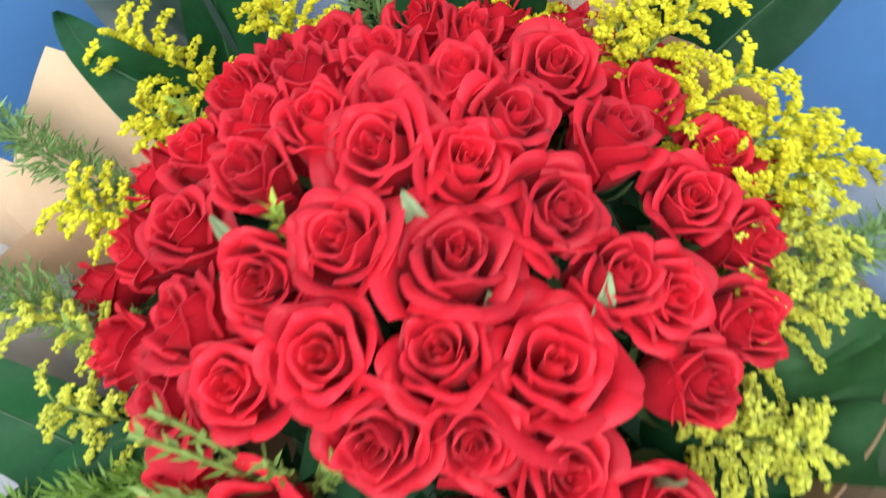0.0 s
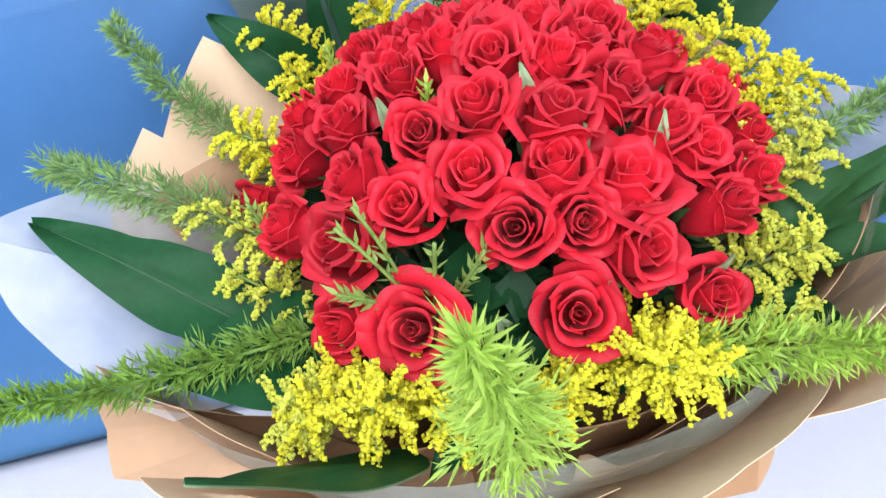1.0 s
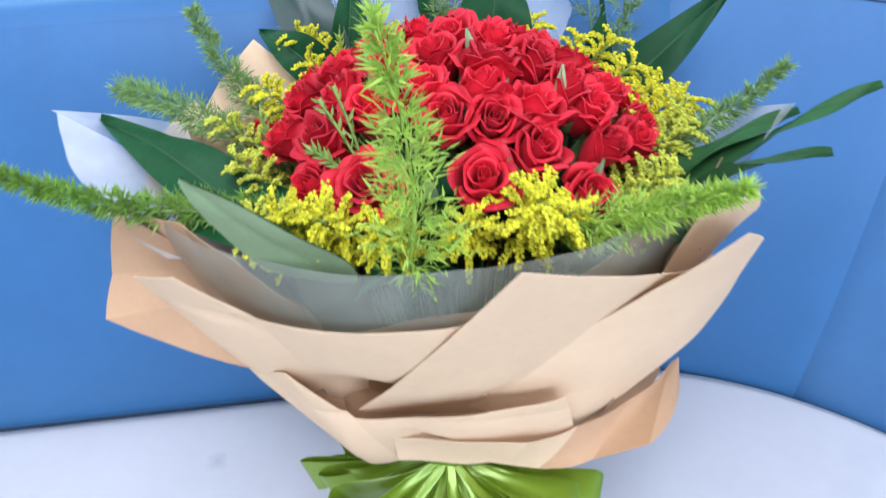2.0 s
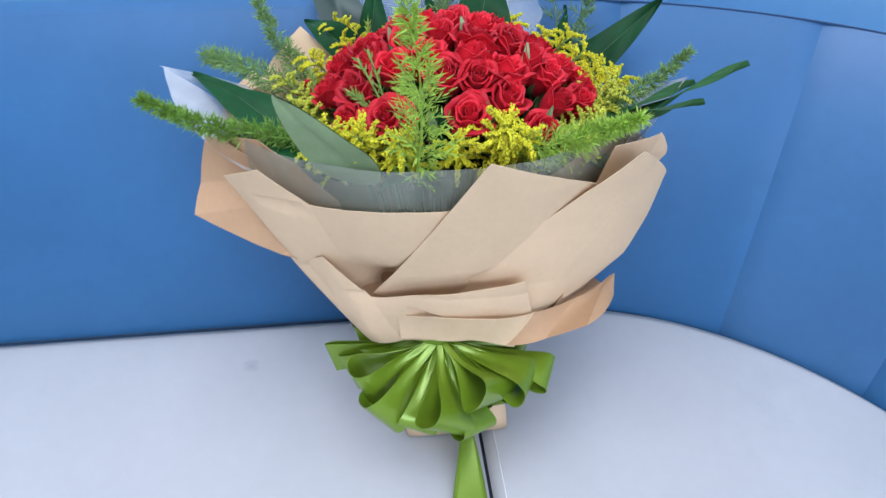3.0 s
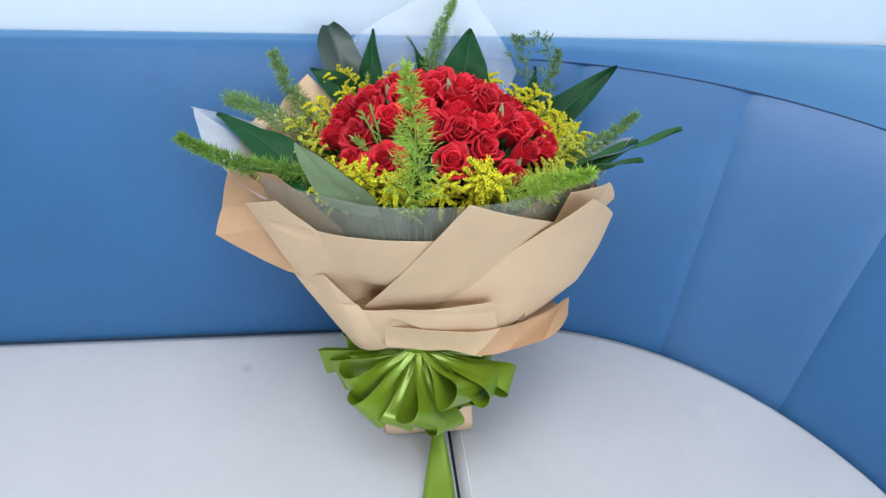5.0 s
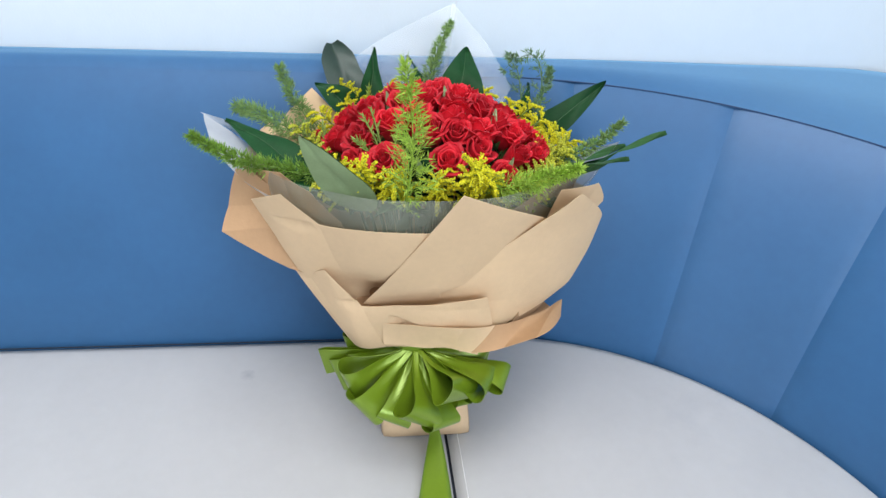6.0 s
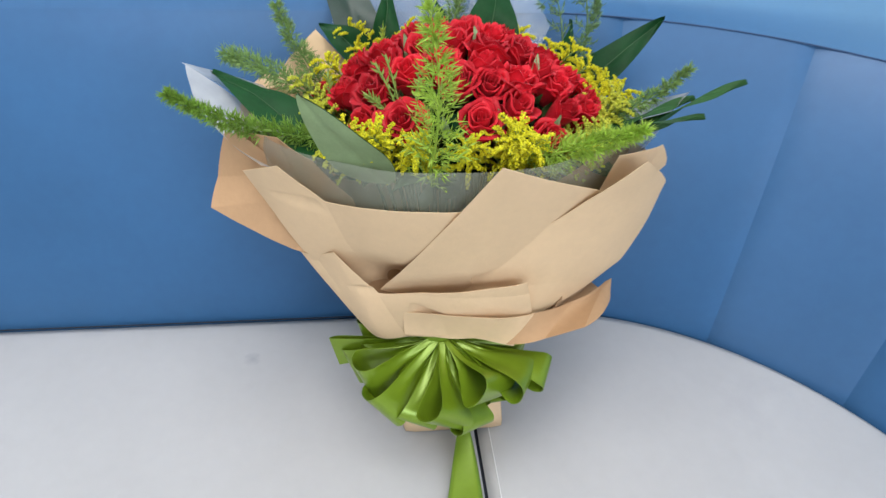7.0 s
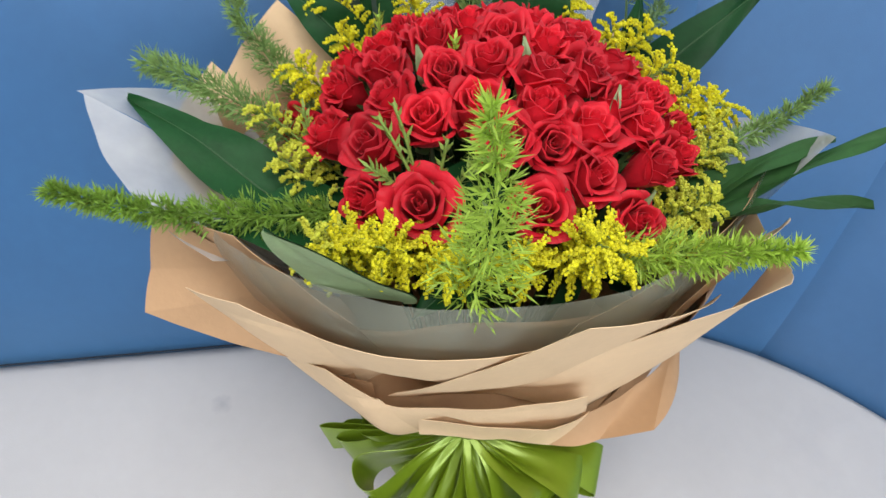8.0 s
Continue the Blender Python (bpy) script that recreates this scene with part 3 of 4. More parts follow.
def rose_kind(seed, bloom, tall=1.0):
    """Meshes of one rose: the furled heart, the outer petals, the calyx. bloom 0 (tight) to 1 (open)."""
    rng = random.Random(seed)
    heart, outer, a = [], [], rng.uniform(0, 6.28)
    # petals, radius, height, lean, rolled rim, dropped corners
    rings = ((2, 0.0024, 0.0432, -0.25, 0.0, 0.04), (3, 0.0052, 0.0440, -0.12, 0.0005, 0.07), (3, 0.0086, 0.0438, -0.04, 0.0012, 0.11), (4, 0.0124, 0.0424, 0.04, 0.0020, 0.16))
    for k, (count, r, h, lean, roll, drop) in enumerate(rings):
        for i in range(count):
            a += 2 * math.pi / count + rng.uniform(-0.15, 0.15)
            grow = 0.78 + 0.27 * bloom if k > 1 else 0.9
            heart.append(petal_geo(a, math.pi / count * 1.4, r * grow, h * tall * rng.uniform(0.965, 1.02), lean + 0.10 * bloom * (k > 1), roll * (0.6 + 0.7 * bloom), drop, rng))
        a += 0.5 + rng.uniform(-0.2, 0.2)
    for i in range(7):
        a += 2 * math.pi / 3 * rng.uniform(0.88, 1.12) + (0.9 if i == 3 else 0.0)
        late = i > 2
        outer.append(petal_geo(a, rng.uniform(0.92, 1.12), (0.0182 if late else 0.0158) * (0.76 + 0.27 * bloom), (0.0365 if late else 0.0405) * tall * rng.uniform(0.92, 1.04),
                               0.06 + 0.20 * bloom, (0.0048 if late else 0.0032) * (0.40 + 0.65 * bloom) * rng.uniform(0.75, 1.2), 0.26, rng, 14, 12))
    sepals = []
    for i in range(5):
        t = i * 2 * math.pi / 5

        def fn(u, v, t=t):
            w = 0.45 * (1 - v) ** 0.8 + 0.02
            rr = 0.004 + 0.018 * math.sin(v * 1.5)
            return Vector((rr * math.cos(t + w * (u * 2 - 1)), rr * math.sin(t + w * (u * 2 - 1)), 0.0 + 0.026 * v * v - 0.003))
        sepals.append(grid(fn, 2, 5))
    meshes = []
    for name, geo, mat in (("rose", joined(heart), RED), *(("petal", g, RED) for g in outer), ("calyx", joined(sepals), CALYX)):
        me = bpy.data.meshes.new(name)
        me.from_pydata([tuple(v) for v in geo[0]], [], geo[1])
        me.materials.append(mat)
        me.polygons.foreach_set("use_smooth", [True] * len(me.polygons))
        meshes.append(me)
    return meshes


KINDS = [rose_kind(11, 0.9), rose_kind(12, 0.55), rose_kind(13, 0.75), rose_kind(14, 0.3, 1.05), rose_kind(15, 1.0, 0.95), rose_kind(16, 0.15, 1.1)]
FRONT = ((-0.018, -0.021, 1), (0.017, -0.026, 1), (0.049, -0.042, 2), (0.003, -0.064, 0), (-0.080, -0.046, 4), (-0.119, -0.028, 3), (0.082, -0.064, 1),
         (-0.031, 0.014, 2), (0.012, 0.007, 1), (0.053, -0.003, 4), (-0.070, 0.012, 2), (-0.114, 0.016, 4), (0.110, -0.018, 3), (0.104, 0.015, 2), (0.139, 0.004, 3))
MIDDLE = ((-0.051, 0.046, 1), (-0.018, 0.055, 0), (0.026, 0.041, 4), (0.068, 0.052, 2), (0.126, 0.058, 1), (0.155, 0.040, 3), (0.083, 0.024, 5),
          (-0.096, 0.047, 2), (-0.145, 0.050, 1), (-0.168, 0.086, 3), (0.036, 0.077, 1), (0.000, 0.090, 4), (-0.092, 0.090, 2), (-0.053, 0.096, 5),
          (-0.132, 0.094, 1), (0.104, 0.094, 2), (0.059, 0.098, 2), (0.154, 0.088, 1), (0.178, 0.075, 1))
REAR = ((0.013, 0.118, 1), (-0.021, 0.116, 3), (0.040, 0.128, 2), (0.084, 0.132, 0), (0.126, 0.124, 1), (-0.055, 0.134, 2), (-0.090, 0.134, 1), (-0.122, 0.132, 3),
        (0.005, 0.156, 2), (-0.034, 0.158, 1), (0.052, 0.162, 3), (0.098, 0.164, 1), (-0.070, 0.166, 3), (0.140, 0.152, 2), (0.024, 0.188, 1), (-0.020, 0.188, 2), (0.068, 0.190, 1), (-0.052, 0.190, 1), (0.108, 0.194, 1))


def dome(x, y):
    return 0.508 - 3.1 * (x * x + (y - 0.05) ** 2)


rng = random.Random(5)
for group in (FRONT, MIDDLE, REAR):
    for x, y, kind in group:
        lean = 0.62 + 0.55 * max(0.0, min(1.0, (-x - 0.06) / 0.06))      # those at the -x side nod outward
        n = Vector((6.2 * x * lean, 6.2 * (y - 0.05) * 0.62, 1)).normalized()
        n = (n + Vector((rng.gauss(0, 0.16), rng.gauss(0, 0.16) - 0.04, 0))).normalized()
        size = rng.uniform(0.88, 1.02) * (1.10 if kind == 4 else 1.0)
        m = Matrix.Translation(Vector((x, y, dome(x, y))) - n * 0.041 * size) @ n.to_track_quat("Z", "Y").to_matrix().to_4x4() @ Matrix.Rotation(rng.uniform(0, 6.28), 4, "Z") @ Matrix.Scale(size, 4)
        meshes = KINDS[kind]
        rose = new("rose", meshes[0])
        rose.parent = bouquet
        rose.matrix_local = m
        tagged(rose, "red rose bloom" if kind not in (3, 5) else "half-closed red rose bud")
        for me in meshes[1:]:
            ob = new(me.name.split(".")[0], me)
            ob.parent = rose
        foot = m.translation
        mid = Vector((foot.x * 0.55, foot.y * 0.5 - 0.02, 0.28))
        stem = [bezier(foot, mid, (foot.x * 0.15 - 0.01, foot.y * 0.15 - 0.04, 0.02), s / 8) for s in range(9)]
        part("stem", *tube(stem, 0.0026, 5), STEM, bouquet)


# broad leaves
MIDRIB = material("leaf_rib", (0.022, 0.080, 0.022), 0.5, vary=0.2, scale=60)


def leaf(base, tip, width, mat, up=(0, 0, 1), bow=0.03, fold=0.25, label="", wave=0.0035, notches=(), blunt=0.0, curl=0.0, back=None):
    """back: material of the other side; notches: (along, side, depth, breadth) cut into the edge; blunt: a wide tip; curl: how far the tip bends over."""
    base, tip, up = Vector(base), Vector(tip), Vector(up)
    axis = (tip - base).normalized()
    side0 = axis.cross(up).normalized()
    nor0 = side0.cross(axis).normalized()

    def fn(u, v):
        s = u * 2 - 1
        w = width * 0.5 * (math.sin(math.pi * v ** 0.75) ** 0.8) * (1 - 0.25 * v) + 0.0008
        w = lerp(w, width * 0.5 * math.sin(min(1.0, v * 1.6) * math.pi / 2) * min(1.0, (1.02 - v) * 6) ** 0.5, blunt)
        for v0, edge, depth, breadth in notches:
            if s * edge > 0:
                w *= 1 - depth * math.exp(-((v - v0) / breadth) ** 2)
        c = base.lerp(tip, v) + nor0 * (bow * math.sin(math.pi * v) + curl * max(0.0, v - 0.55) ** 2)
        return c + side0 * w * s + nor0 * (fold * w * abs(s) + wave * math.sin(v * 11 + s * 2)) - nor0 * 0.0012 * math.exp(-abs(s) * 9)
    ob = part("leaf", *grid(fn, 12, 30), mat, bouquet, label)
    if back:
        part("upper_side", *grid(lambda u, v: fn(u, v) - nor0 * 0.0010, 12, 30), back, ob, "dark upper side of the leaf")
    if width > 0.03 and mat is LEAF:
        lift = nor0 * 0.0004
        part("midrib", *tube([fn(0.5, 0.03 + 0.94 * k / 14) + lift for k in range(15)], [0.0013 * (1 - 0.75 * k / 14) for k in range(15)], 5), MIDRIB, ob)
    return ob


leaf((-0.122, -0.030, 0.372), (-0.292, 0.096, 0.444), 0.062, LEAF, up=(0.10, -0.20, 1), bow=0.010, fold=0.12, label="broad lobe of a dark green leaf", notches=((0.45, -1, 0.14, 0.06), (0.72, 1, 0.10, 0.05)), blunt=0.12)
leaf((-0.10, -0.02, 0.375), (-0.232, -0.012, 0.405), 0.084, LEAF, bow=0.015, label="broad dark green leaf")
leaf((-0.085, 0.180, 0.385), (-0.173, 0.250, 0.440), 0.046, LEAF, up=(0.3, -1, 0.6), label="broad dark green leaf")
leaf((-0.085, 0.19, 0.36), (-0.146, 0.305, 0.478), 0.062, LEAF_GREY, up=(0.2, -1, 0.5), bow=0.01, label="curled grey-green leaf with a blunt tip", blunt=0.85, curl=0.12)
leaf((-0.095, 0.185, 0.36), (-0.076, 0.290, 0.489), 0.046, LEAF, up=(0.4, -1, 0.4), bow=0.004, label="curved dark green leaf")
leaf((-0.02, 0.20, 0.37), (-0.02, 0.31, 0.47), 0.03, LEAF, up=(0.8, -1, 0.4), label="narrow dark green leaf")
leaf((0.04, 0.19, 0.37), (0.073, 0.271, 0.500), 0.085, LEAF, up=(0.0, -1, 0.5), label="broad dark green leaf")
leaf((0.11, 0.17, 0.36), (0.175, 0.235, 0.455), 0.04, LEAF, up=(0.5, -1, 0.5), label="narrow dark green leaf")
leaf((0.12, 0.13, 0.36), (0.292, 0.195, 0.475), 0.056, LEAF, up=(-0.5, -1, 0.7), bow=-0.01, label="broad dark green leaf")
leaf((0.140, -0.025, 0.395), (0.302, -0.024, 0.488), 0.032, LEAF_MID, up=(-0.4, 0.4, 1), bow=0.002, fold=0.15, label="long pointed lobe of a dark green leaf", notches=((0.90, 1, 0.35, 0.04),))
leaf((0.135, -0.035, 0.400), (0.226, -0.094, 0.484), 0.044, LEAF_MID, up=(-0.05, 0.58, 0.8), bow=0.006, fold=0.10, label="pointed lobe of a dark green leaf")
leaf((0.120, -0.020, 0.385), (0.258, -0.005, 0.459), 0.036, LEAF_MID, up=(-0.35, 0.3, 1), bow=0.006, fold=0.15, label="pointed lobe of a dark green leaf")
leaf((0.075, -0.030, 0.365), (0.162, -0.082, 0.398), 0.058, LEAF, up=(0, -0.1, 1), label="broad dark green leaf under the fern")
leaf((-0.094, -0.092, 0.405), (-0.177, -0.112, 0.517), 0.070, LEAF_PALE, up=(-0.25, -0.95, -0.52), bow=0.004, fold=0.06, label="leaf with a pale green underside at the front", wave=0.001, back=LEAF)
leaf((-0.03, -0.05, 0.36), (-0.09, -0.11, 0.41), 0.055, LEAF, up=(0, -0.3, 1), label="dark green leaf")


# ferns and goldenrod
def needles(segments, width):
    """Flat four-sided needles, one for each (start, end)."""
    verts, faces = [], []
    for a, b in segments:
        d = b - a
        side = d.cross(Vector((rng.uniform(-1, 1), rng.uniform(-1, 1), rng.uniform(-1, 1)))).normalized() * width * 0.5
        n = len(verts)
        verts += [a, a + d * 0.4 + side, b, a + d * 0.4 - side]
        faces.append((n, n + 1, n + 2, n + 3))
    return verts, faces


def fern(base, tip, lift, rad, mat=None, dense=1.0, label="feathery green foxtail fern", needle=0.0019, long=1.0, full=0.09):
    base, tip = Vector(base), Vector(tip)
    rad *= 1.35
    ctrl = (base + tip) / 2 + Vector(lift)
    length = (tip - base).length
    path = [bezier(base, ctrl, tip, s / 16) for s in range(17)]
    stem = part("fern", *tube(path, [0.0016 * (1 - 0.8 * s / 16) for s in range(17)], 5), mat or FERN, bouquet, label)
    segs, count = [], int(length / 0.0030 * dense)
    for i in range(count):
        s = (i + rng.random()) / count
        p = bezier(base, ctrl, tip, s)
        d = (bezier(base, ctrl, tip, min(1, s + 0.02)) - bezier(base, ctrl, tip, max(0, s - 0.02))).normalized()
        reach = rad * (full + (1 - full) * min(1.0, (1 - s) * 1.30) ** 1.15) * (0.7 + 0.3 * min(1, s * 5))
        for k in range(4):
            a = rng.uniform(0, 6.28)
            o = d.orthogonal().normalized()
            o = o * math.cos(a) + d.cross(o) * math.sin(a)
            way = (o + d * rng.uniform(0.45, 0.95)).normalized()
            r = reach * rng.uniform(0.55, 1.0)
            for q in range(6):
                f = 0.15 + 0.85 * (q + rng.random()) / 6
                start = p + way * r * f * 0.75
                nd = (way + Vector((rng.uniform(-1, 1), rng.uniform(-1, 1), rng.uniform(-1, 1))) * 0.75).normalized()
                segs.append((start, start + nd * rng.uniform(0.007, 0.0125) * long * min(1.0, 0.55 + rad * 18)))
    tagged(part("frond", *needles(segs, needle), mat or FERN, stem, smooth=False), kind="stuff")
    return stem


fern((-0.055, -0.098, 0.41), (-0.062, -0.120, 0.606), (0.02, -0.02, 0.0), 0.043, dense=0.85, label="tall upright foxtail fern", needle=0.0018, long=1.2)
fern((-0.135, -0.010, 0.412), (-0.313, -0.038, 0.482), (-0.02, 0.0, -0.026), 0.021, FERN_MID, 1.7, needle=0.0017)
fern((-0.13, 0.06, 0.38), (-0.278, 0.130, 0.448), (-0.012, 0.0, 0.042), 0.024, FERN_DEEP, 1.9, needle=0.0014, long=0.9, full=0.50)
fern((-0.13, 0.13, 0.36), (-0.223, 0.209, 0.482), (-0.02, 0.0, 0.0), 0.024, FERN_DEEP, 1.5, needle=0.0015, long=0.9, full=0.25)
fern((0.046, -0.078, 0.424), (0.150, -0.133, 0.490), (0.01, 0.0, -0.004), 0.026, dense=1.7, needle=0.0017, long=1.05)
fern((0.12, 0.02, 0.39), (0.268, 0.040, 0.472), (0.02, 0.0, -0.01), 0.018, FERN_DEEP)
fern((0.0, 0.18, 0.38), (0.050, 0.315, 0.525), (-0.02, 0.0, 0.02), 0.024, FERN_DEEP)
fern((0.190, 0.20, 0.390), (0.128, 0.245, 0.465), (0.050, 0.02, 0.135), 0.026, FERN_HAZE, 0.40, label="airy arching asparagus fern")
fern((0.165, 0.20, 0.390), (0.140, 0.255, 0.492), (0.010, 0.02, 0.050), 0.026, FERN_HAZE, 0.35, label="airy asparagus fern")
fern((0.150, 0.18, 0.38), (0.208, 0.236, 0.480), (0.03, 0.0, 0.03), 0.012, FERN_HAZE, 0.8, label="airy asparagus fern")


BUD_FACES = [(0, 3, 2), (0, 4, 3), (0, 5, 4), (0, 2, 5), (1, 2, 3), (1, 3, 4), (1, 4, 5), (1, 5, 2)]


def goldenrod(base, tip, spread, count, mat, droop=0.12, label="yellow goldenrod spray"):
    """A plume: arching side twigs round a stem, each with two rows of small upright buds."""
    base, tip = Vector(base), Vector(tip)
    axis = (tip - base).normalized()
    path = [base.lerp(tip, s / 8) for s in range(9)]
    stem = part("goldenrod", *tube(path, 0.0012, 5), GOLD_STEM, bouquet, label)
    twigs, buds = [], []
    n = max(16, count // 8)
    for i in range(n):
        s = 0.30 + 0.70 * (i + rng.random()) / n
        a = i * 2.4 + rng.uniform(-0.5, 0.5)
        o = axis.orthogonal().normalized()
        o = o * math.cos(a) + axis.cross(o) * math.sin(a)
        p = base.lerp(tip, s)
        reach = spread * (1.55 - 0.65 * s) * rng.uniform(0.65, 1.15)
        ctrl = p + (o * 0.5 + axis * 0.8).normalized() * reach * 0.6
        end = p + (o * 0.9 + axis * 0.5).normalized() * reach
        end.z -= droop * reach * 0.45
        twigs.append(tube([bezier(p, ctrl, end, q / 6) for q in range(7)], 0.0006, 4))
        along = (end - p).normalized()
        across = along.cross(Vector((0, 0, 1))).normalized()
        up = across.cross(along)
        rows = int(reach / 0.0011)
        for k in range(rows):
            q = 0.22 + 0.80 * (k + rng.random()) / rows
            side = 1 if k % 2 else -1
            d = (across * side * rng.uniform(0.2, 0.9) + up * rng.uniform(0.35, 1.1) + along * rng.uniform(0.1, 0.7)).normalized()
            c = bezier(p, ctrl, end, min(q, 1.0)) + d * rng.uniform(0.0010, 0.0034)
            e = d.orthogonal().normalized()
            f = d.cross(e)
            h, w = rng.uniform(0.0034, 0.0056) * (1.15 - 0.40 * q), rng.uniform(0.0014, 0.0023) * (1.1 - 0.25 * q)
            buds.append(([c - d * h * 0.5, c + d * h * 0.5, c + d * h * 0.1 + e * w, c + d * h * 0.1 + f * w, c + d * h * 0.1 - e * w, c + d * h * 0.1 - f * w], BUD_FACES))
    part("twig", *joined(twigs), GOLD_STEM, stem)
    tagged(part("bloom_plume", *joined(buds), mat, stem, smooth=False), kind="stuff")
    return stem


goldenrod((-0.10, 0.03, 0.37), (-0.188, 0.078, 0.440), 0.022, 200, GOLD_GREEN)
goldenrod((-0.11, 0.00, 0.36), (-0.176, 0.032, 0.432), 0.022, 200, GOLD_GREEN, label="greenish yellow goldenrod spray")
goldenrod((-0.09, 0.10, 0.38), (-0.160, 0.130, 0.440), 0.026, 240, GOLD)
goldenrod((-0.06, 0.16, 0.38), (-0.13, 0.215, 0.445), 0.030, 240, GOLD)
goldenrod((-0.06, -0.04, 0.38), (-0.108, -0.078, 0.452), 0.028, 330, GOLD)
goldenrod((-0.08, -0.04, 0.37), (-0.150, -0.066, 0.442), 0.028, 280, GOLD_GREEN, label="greenish yellow goldenrod spray")
goldenrod((0.0, -0.05, 0.38), (-0.015, -0.098, 0.452), 0.024, 220, GOLD)
goldenrod((0.02, -0.05, 0.38), (0.034, -0.100, 0.466), 0.029, 380, GOLD)
goldenrod((0.05, -0.04, 0.38), (0.052, -0.102, 0.456), 0.024, 280, GOLD)
goldenrod((0.09, 0.04, 0.38), (0.206, 0.078, 0.424), 0.030, 400, GOLD)
goldenrod((0.09, 0.0, 0.38), (0.178, 0.014, 0.432), 0.028, 250, GOLD_GREEN, label="greenish yellow goldenrod spray")
goldenrod((0.08, -0.03, 0.38), (0.145, -0.046, 0.436), 0.026, 320, GOLD_GREEN, label="greenish yellow goldenrod spray")
goldenrod((0.08, 0.13, 0.38), (0.165, 0.165, 0.440), 0.030, 260, GOLD)
goldenrod((0.05, 0.16, 0.38), (0.10, 0.215, 0.445), 0.030, 240, GOLD)


def sprig(base, tip, lift, count=18, mat=None, size=0.011):
    """A thin twig with short narrow leaves."""
    base, tip = Vector(base), Vector(tip)
    ctrl = (base + tip) / 2 + Vector(lift)
    path = [bezier(base, ctrl, tip, q / 10) for q in range(11)]
    twig = part("sprig", *tube(path, 0.0012, 5), mat or SPRIG, bouquet, "grey-green leafy sprig between the roses")
    segs = []
    for k in range(count):
        q = 0.3 + 0.7 * k / count
        p = bezier(base, ctrl, tip, q)
        d = (tip - base).normalized()
        o = d.orthogonal().normalized()
        a = k * 2.4
        way = (o * math.cos(a) + d.cross(o) * math.sin(a) + d * 1.3).normalized()
        segs.append((p, p + way * size * rng.uniform(0.7, 1.2)))
    tagged(part("frond", *needles(segs, 0.0030), mat or SPRIG, twig, smooth=False), kind="stuff")


sprig((-0.070, -0.028, 0.425), (-0.104, 0.000, 0.497), (0.004, 0.0, 0.004))
sprig((-0.074, -0.026, 0.425), (-0.093, 0.006, 0.503), (0.006, 0.0, 0.0))
sprig((-0.074, -0.026, 0.430), (-0.112, -0.022, 0.470), (0.0, 0.0, 0.008), 34)
sprig((-0.066, -0.028, 0.425), (-0.034, -0.024, 0.482), (0.004, 0.0, 0.0), 34)
sprig((-0.066, -0.028, 0.425), (-0.058, -0.018, 0.490), (0.0, 0.0, 0.0))
sprig((-0.042, 0.066, 0.455), (-0.040, 0.072, 0.505), (0.0, 0.0, 0.0), 30, FERN, 0.010)
sprig((-0.150, 0.055, 0.41), (-0.156, 0.060, 0.455), (0.0, 0.0, 0.0))
sprig((-0.085, 0.140, 0.42), (-0.090, 0.150, 0.475), (0.0, 0.0, 0.0), 30, FERN, 0.010)
for bx_, by_, tx, ty, tz in ((-0.062, 0.066, -0.068, 0.078, 0.497), (0.014, 0.054, 0.010, 0.064, 0.512), (-0.030, -0.046, -0.036, -0.052, 0.462), (0.070, 0.012, 0.076, 0.022, 0.498),
                             (0.028, 0.018, 0.033, 0.024, 0.500), (0.030, -0.045, 0.022, -0.052, 0.470), (0.080, -0.045, 0.090, -0.052, 0.462)):
    leaf((bx_, by_, tz - 0.030), (tx, ty, tz), 0.009, LEAF_PALE, up=(0.2, -1, 0.4), bow=0.002, fold=0.3, label="small pale green sepal leaf", wave=0.0004)

goldenrod((-0.04, -0.05, 0.38), (-0.070, -0.094, 0.450), 0.026, 260, GOLD)
goldenrod((-0.08, -0.03, 0.38), (-0.140, -0.072, 0.450), 0.030, 260, GOLD)
goldenrod((0.06, -0.05, 0.37), (0.122, -0.082, 0.434), 0.024, 220, GOLD_GREEN, label="greenish yellow goldenrod spray")

goldenrod((0.10, 0.06, 0.38), (0.190, 0.098, 0.430), 0.024, 260, GOLD)
goldenrod((0.10, 0.02, 0.38), (0.186, 0.044, 0.430), 0.026, 200, GOLD_GREEN, label="greenish yellow goldenrod spray")
goldenrod((0.10, 0.10, 0.39), (0.172, 0.120, 0.440), 0.024, 220, GOLD)
goldenrod((0.10, 0.14, 0.38), (0.135, 0.175, 0.440), 0.024, 200, GOLD)
goldenrod((-0.07, 0.13, 0.38), (-0.120, 0.172, 0.440), 0.024, 200, GOLD)
goldenrod((-0.02, 0.18, 0.38), (-0.055, 0.225, 0.440), 0.026, 200, GOLD)

# filler leaves deep between the stems, added to keep the gaps dark
fill = []
for i in range(190):
    a, r = rng.uniform(0, 6.28), 0.17 * math.sqrt(rng.random())
    c = Vector((r * math.cos(a), 0.05 + 0.75 * r * math.sin(a), 0))
    if i >= 150:                          # a thicker tuft added to darken the gap behind the two front roses
        c = Vector((-0.035 + 0.22 * c.x, -0.030 + 0.22 * (c.y - 0.05), 0))
    c.z = dome(c.x, c.y) - rng.uniform(0.040 if i >= 150 else 0.055, 0.10)
    d = Vector((rng.uniform(-1, 1), rng.uniform(-1, 1), rng.uniform(-0.2, 0.5))).normalized()
    e = d.cross(Vector((0, 0, 1))).normalized()
    L, W = rng.uniform(0.03, 0.05), rng.uniform(0.016, 0.024)
    v = [c - d * L / 2, c + e * W / 2 - d * L * 0.1, c + d * L / 2, c - e * W / 2 - d * L * 0.1, c + Vector((0, 0, -0.003))]
    fill.append((v, [(0, 1, 4), (1, 2, 4), (2, 3, 4), (3, 0, 4)]))
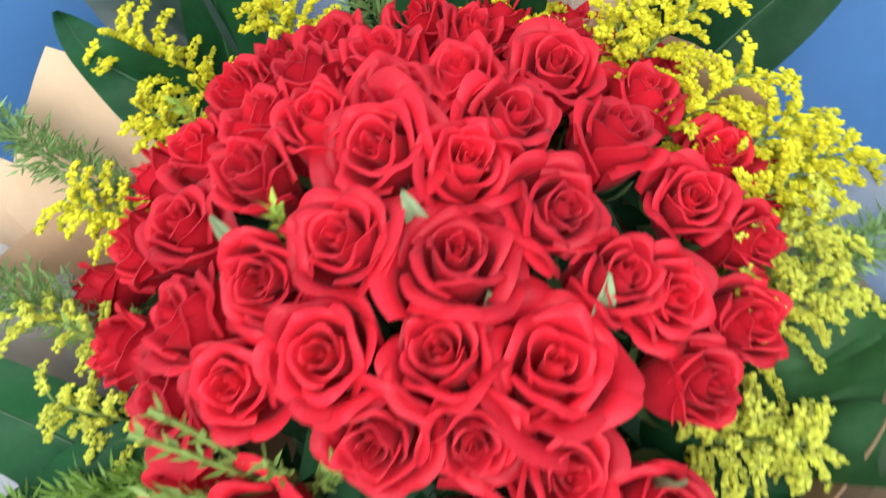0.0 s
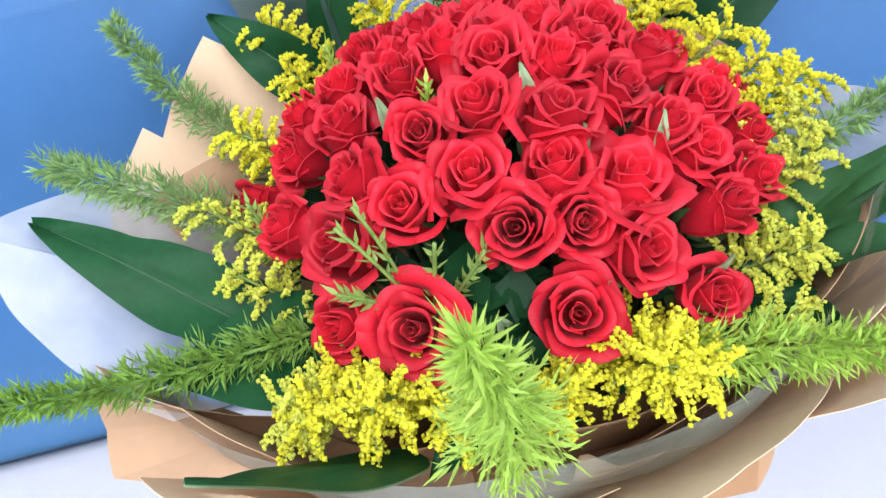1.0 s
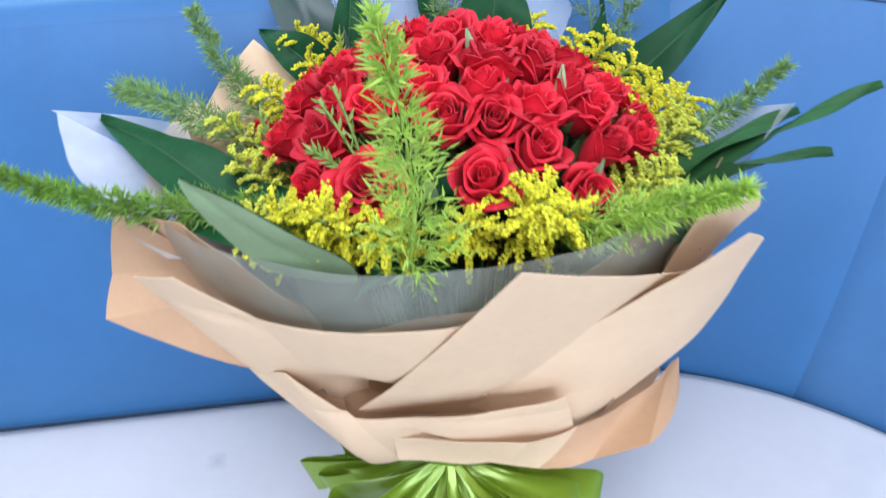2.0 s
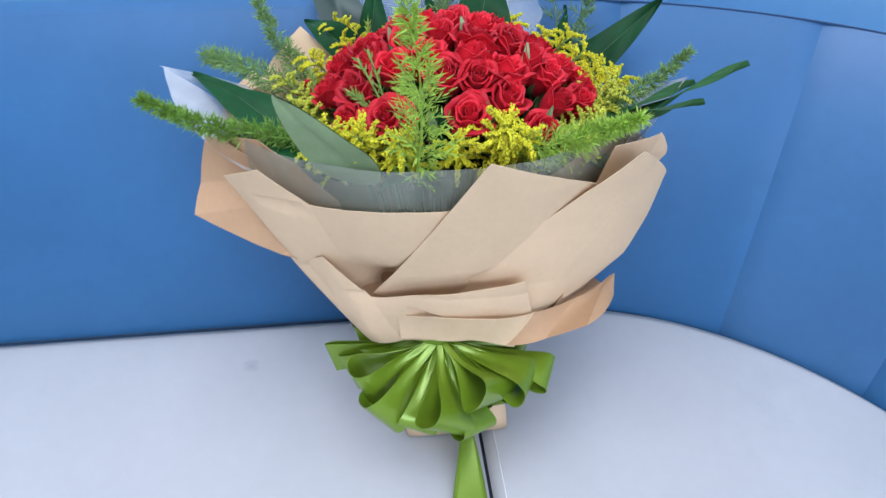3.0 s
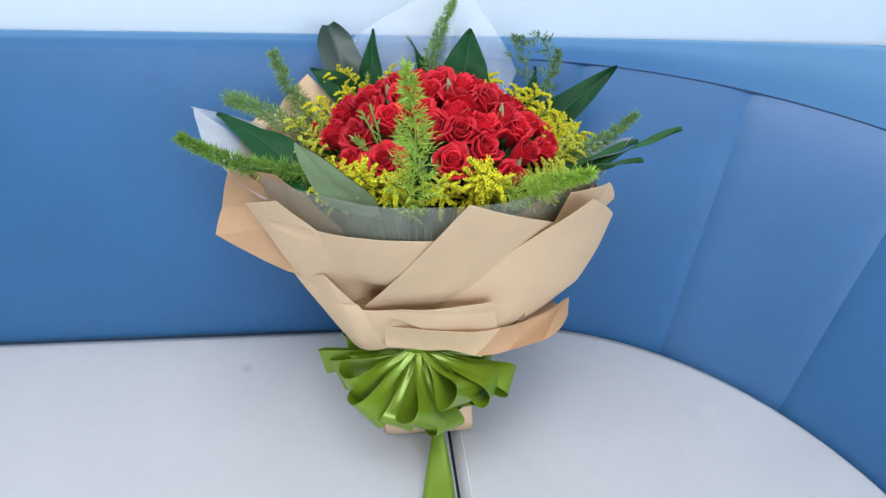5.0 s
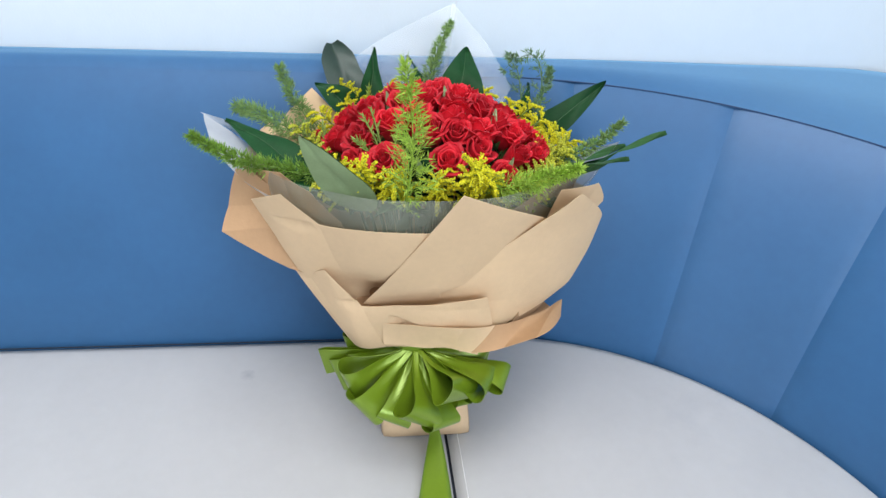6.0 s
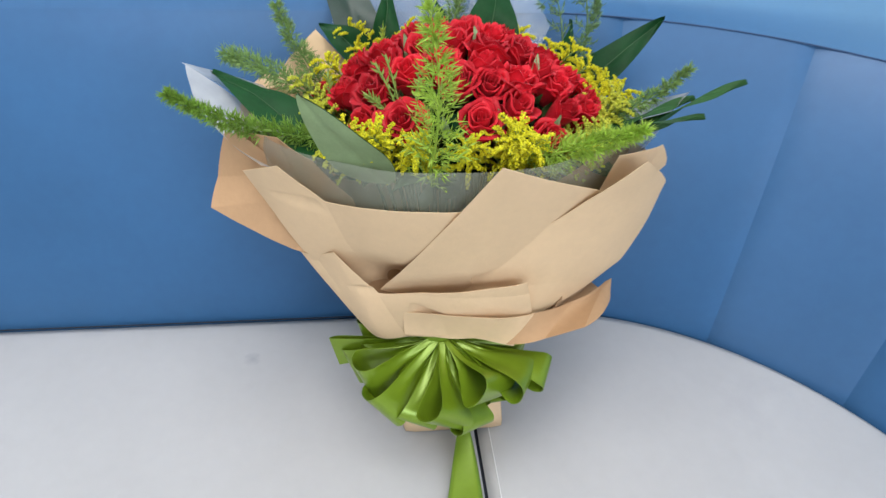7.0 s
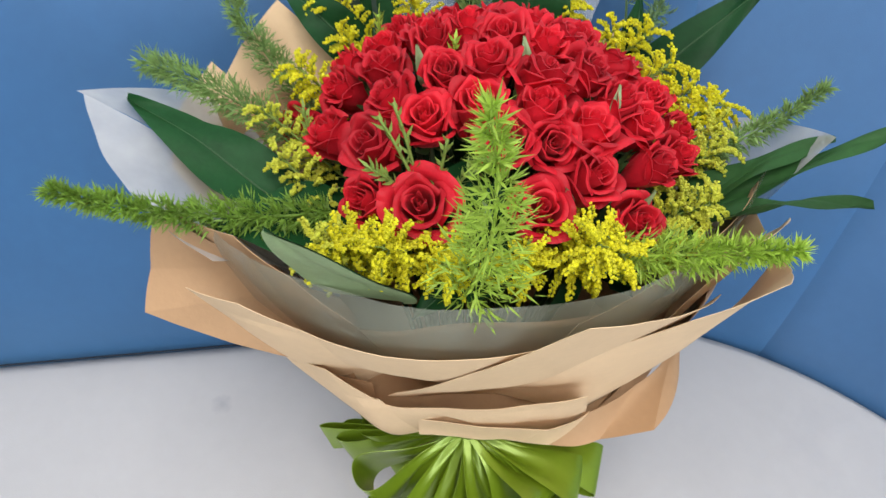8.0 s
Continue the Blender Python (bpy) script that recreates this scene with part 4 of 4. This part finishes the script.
tagged(part("foliage", *joined(fill), LEAF, bouquet), kind="stuff")


# ribbon
KNOT = Vector((-0.026, -0.098, 0.184))


# the bow's own axes: to its side, up its face, and forward from it
ACROSS, RISE, FORE = Vector((0.990, -0.121, 0.068)), Vector((0.011, 0.561, 0.828)), Vector((-0.138, -0.819, 0.557))


def on_bow(a, b, c):
    return ACROSS * a + RISE * b + FORE * c


def loop(tip, breadth, width, gape, name="ribbon_loop"):
    """A ribbon loop from the knot out to tip and back. breadth: which way the ribbon's width runs; gape: how wide it opens."""
    tip = on_bow(*tip)
    length, out = tip.length, tip.normalized()
    side = on_bow(*breadth)
    side = (side - out * side.dot(out)).normalized()
    up = side.cross(out).normalized()
    start = KNOT + out * 0.010
    a2 = rng.uniform(0, 6.28)

    def fn(u, v):
        sn = math.sin(math.pi * u)
        x = (length - 0.010) * sn ** 0.72
        h = gape * 1.35 * math.sin(2 * math.pi * u) * (0.10 + 0.90 * sn ** 1.2)
        w = width * (0.20 + 0.80 * min(1.0, sn * 1.12) ** 1.1)
        gather = 0.0030 * math.sin(v * 8 + a2) * (1 - sn) ** 1.5
        bowl_ = 0.004 * math.sin(v * 3.1 + a2) * sn * math.cos(math.pi * u)
        return start + out * (x + 0.06 * width * (v - 0.5) * math.sin(a2)) + up * (h + gather + bowl_) + side * w * (v - 0.5)
    return crisp(part(name, *grid(fn, 56, 10), SATIN, bow), 0.0005)


bow = part("bow", *tube([KNOT + Vector((x, 0.002 + 0.5 * x * x / 0.03, 0)) for x in (-0.03, -0.015, 0, 0.015, 0.03)], 0.012, 10), SATIN, bouquet, "shiny green satin ribbon bow")
# tip of the loop; way of its breadth; width; gape
for spec in (((-0.142, -0.028, -0.034), (-0.20, 0.88, 0.42), 0.044, 0.0016), ((-0.122, -0.046, -0.042), (0.20, -0.90, -0.30), 0.054, 0.012),
             ((-0.106, -0.004, -0.044), (0.1, 0.80, 0.50), 0.044, 0.012), ((-0.100, -0.050, 0.018), (0.28, -0.76, -0.58), 0.058, 0.018), ((-0.096, -0.034, -0.040), (0.30, -0.85, -0.40), 0.056, 0.012),
             ((-0.078, -0.088, 0.026), (0.50, -0.74, -0.45), 0.060, 0.016), ((-0.036, -0.106, 0.018), (0.95, -0.05, -0.30), 0.050, 0.012),
             ((0.004, -0.098, 0.050), (0.62, -0.42, -0.66), 0.066, 0.017), ((0.038, -0.114, 0.014), (0.80, -0.20, -0.55), 0.052, 0.013),
             ((0.062, -0.062, 0.044), (0.68, -0.18, -0.66), 0.064, 0.021), ((0.102, -0.056, 0.028), (0.47, 0.16, -0.85), 0.060, 0.016), ((0.092, -0.034, -0.040), (0.30, -0.85, -0.40), 0.054, 0.012),
             ((0.128, -0.048, 0.004), (0.40, 0.45, -0.60), 0.050, 0.008), ((0.108, -0.006, -0.044), (0.30, 0.80, 0.20), 0.046, 0.006),
             ((0.060, -0.080, -0.031), (0.60, -0.30, -0.74), 0.048, 0.010), ((-0.060, -0.086, -0.036), (0.80, 0.00, 0.60), 0.056, 0.014),
             ((0.000, -0.098, -0.026), (0.95, 0.00, 0.30), 0.056, 0.012), ((0.060, -0.090, -0.026), (0.80, 0.20, 0.50), 0.054, 0.014)):
    loop(*spec)


def tail(u, v):
    s = u
    c = bezier((0.004, -0.118, 0.050), (0.008, -0.150, 0.0), (-0.016, -0.330, 0.0022), s)
    w = 0.006 + 0.050 * min(1.0, s * 1.25)
    return c + Vector((w * (v - 0.5), 0, 0.0025 * math.sin(s * 9) * (v - 0.5) * (1 - s))) + Vector((0.0, 0, 0.0016))


thick(part("ribbon_tail", *grid(tail, 30, 6), SATIN, bow), 0.0005)
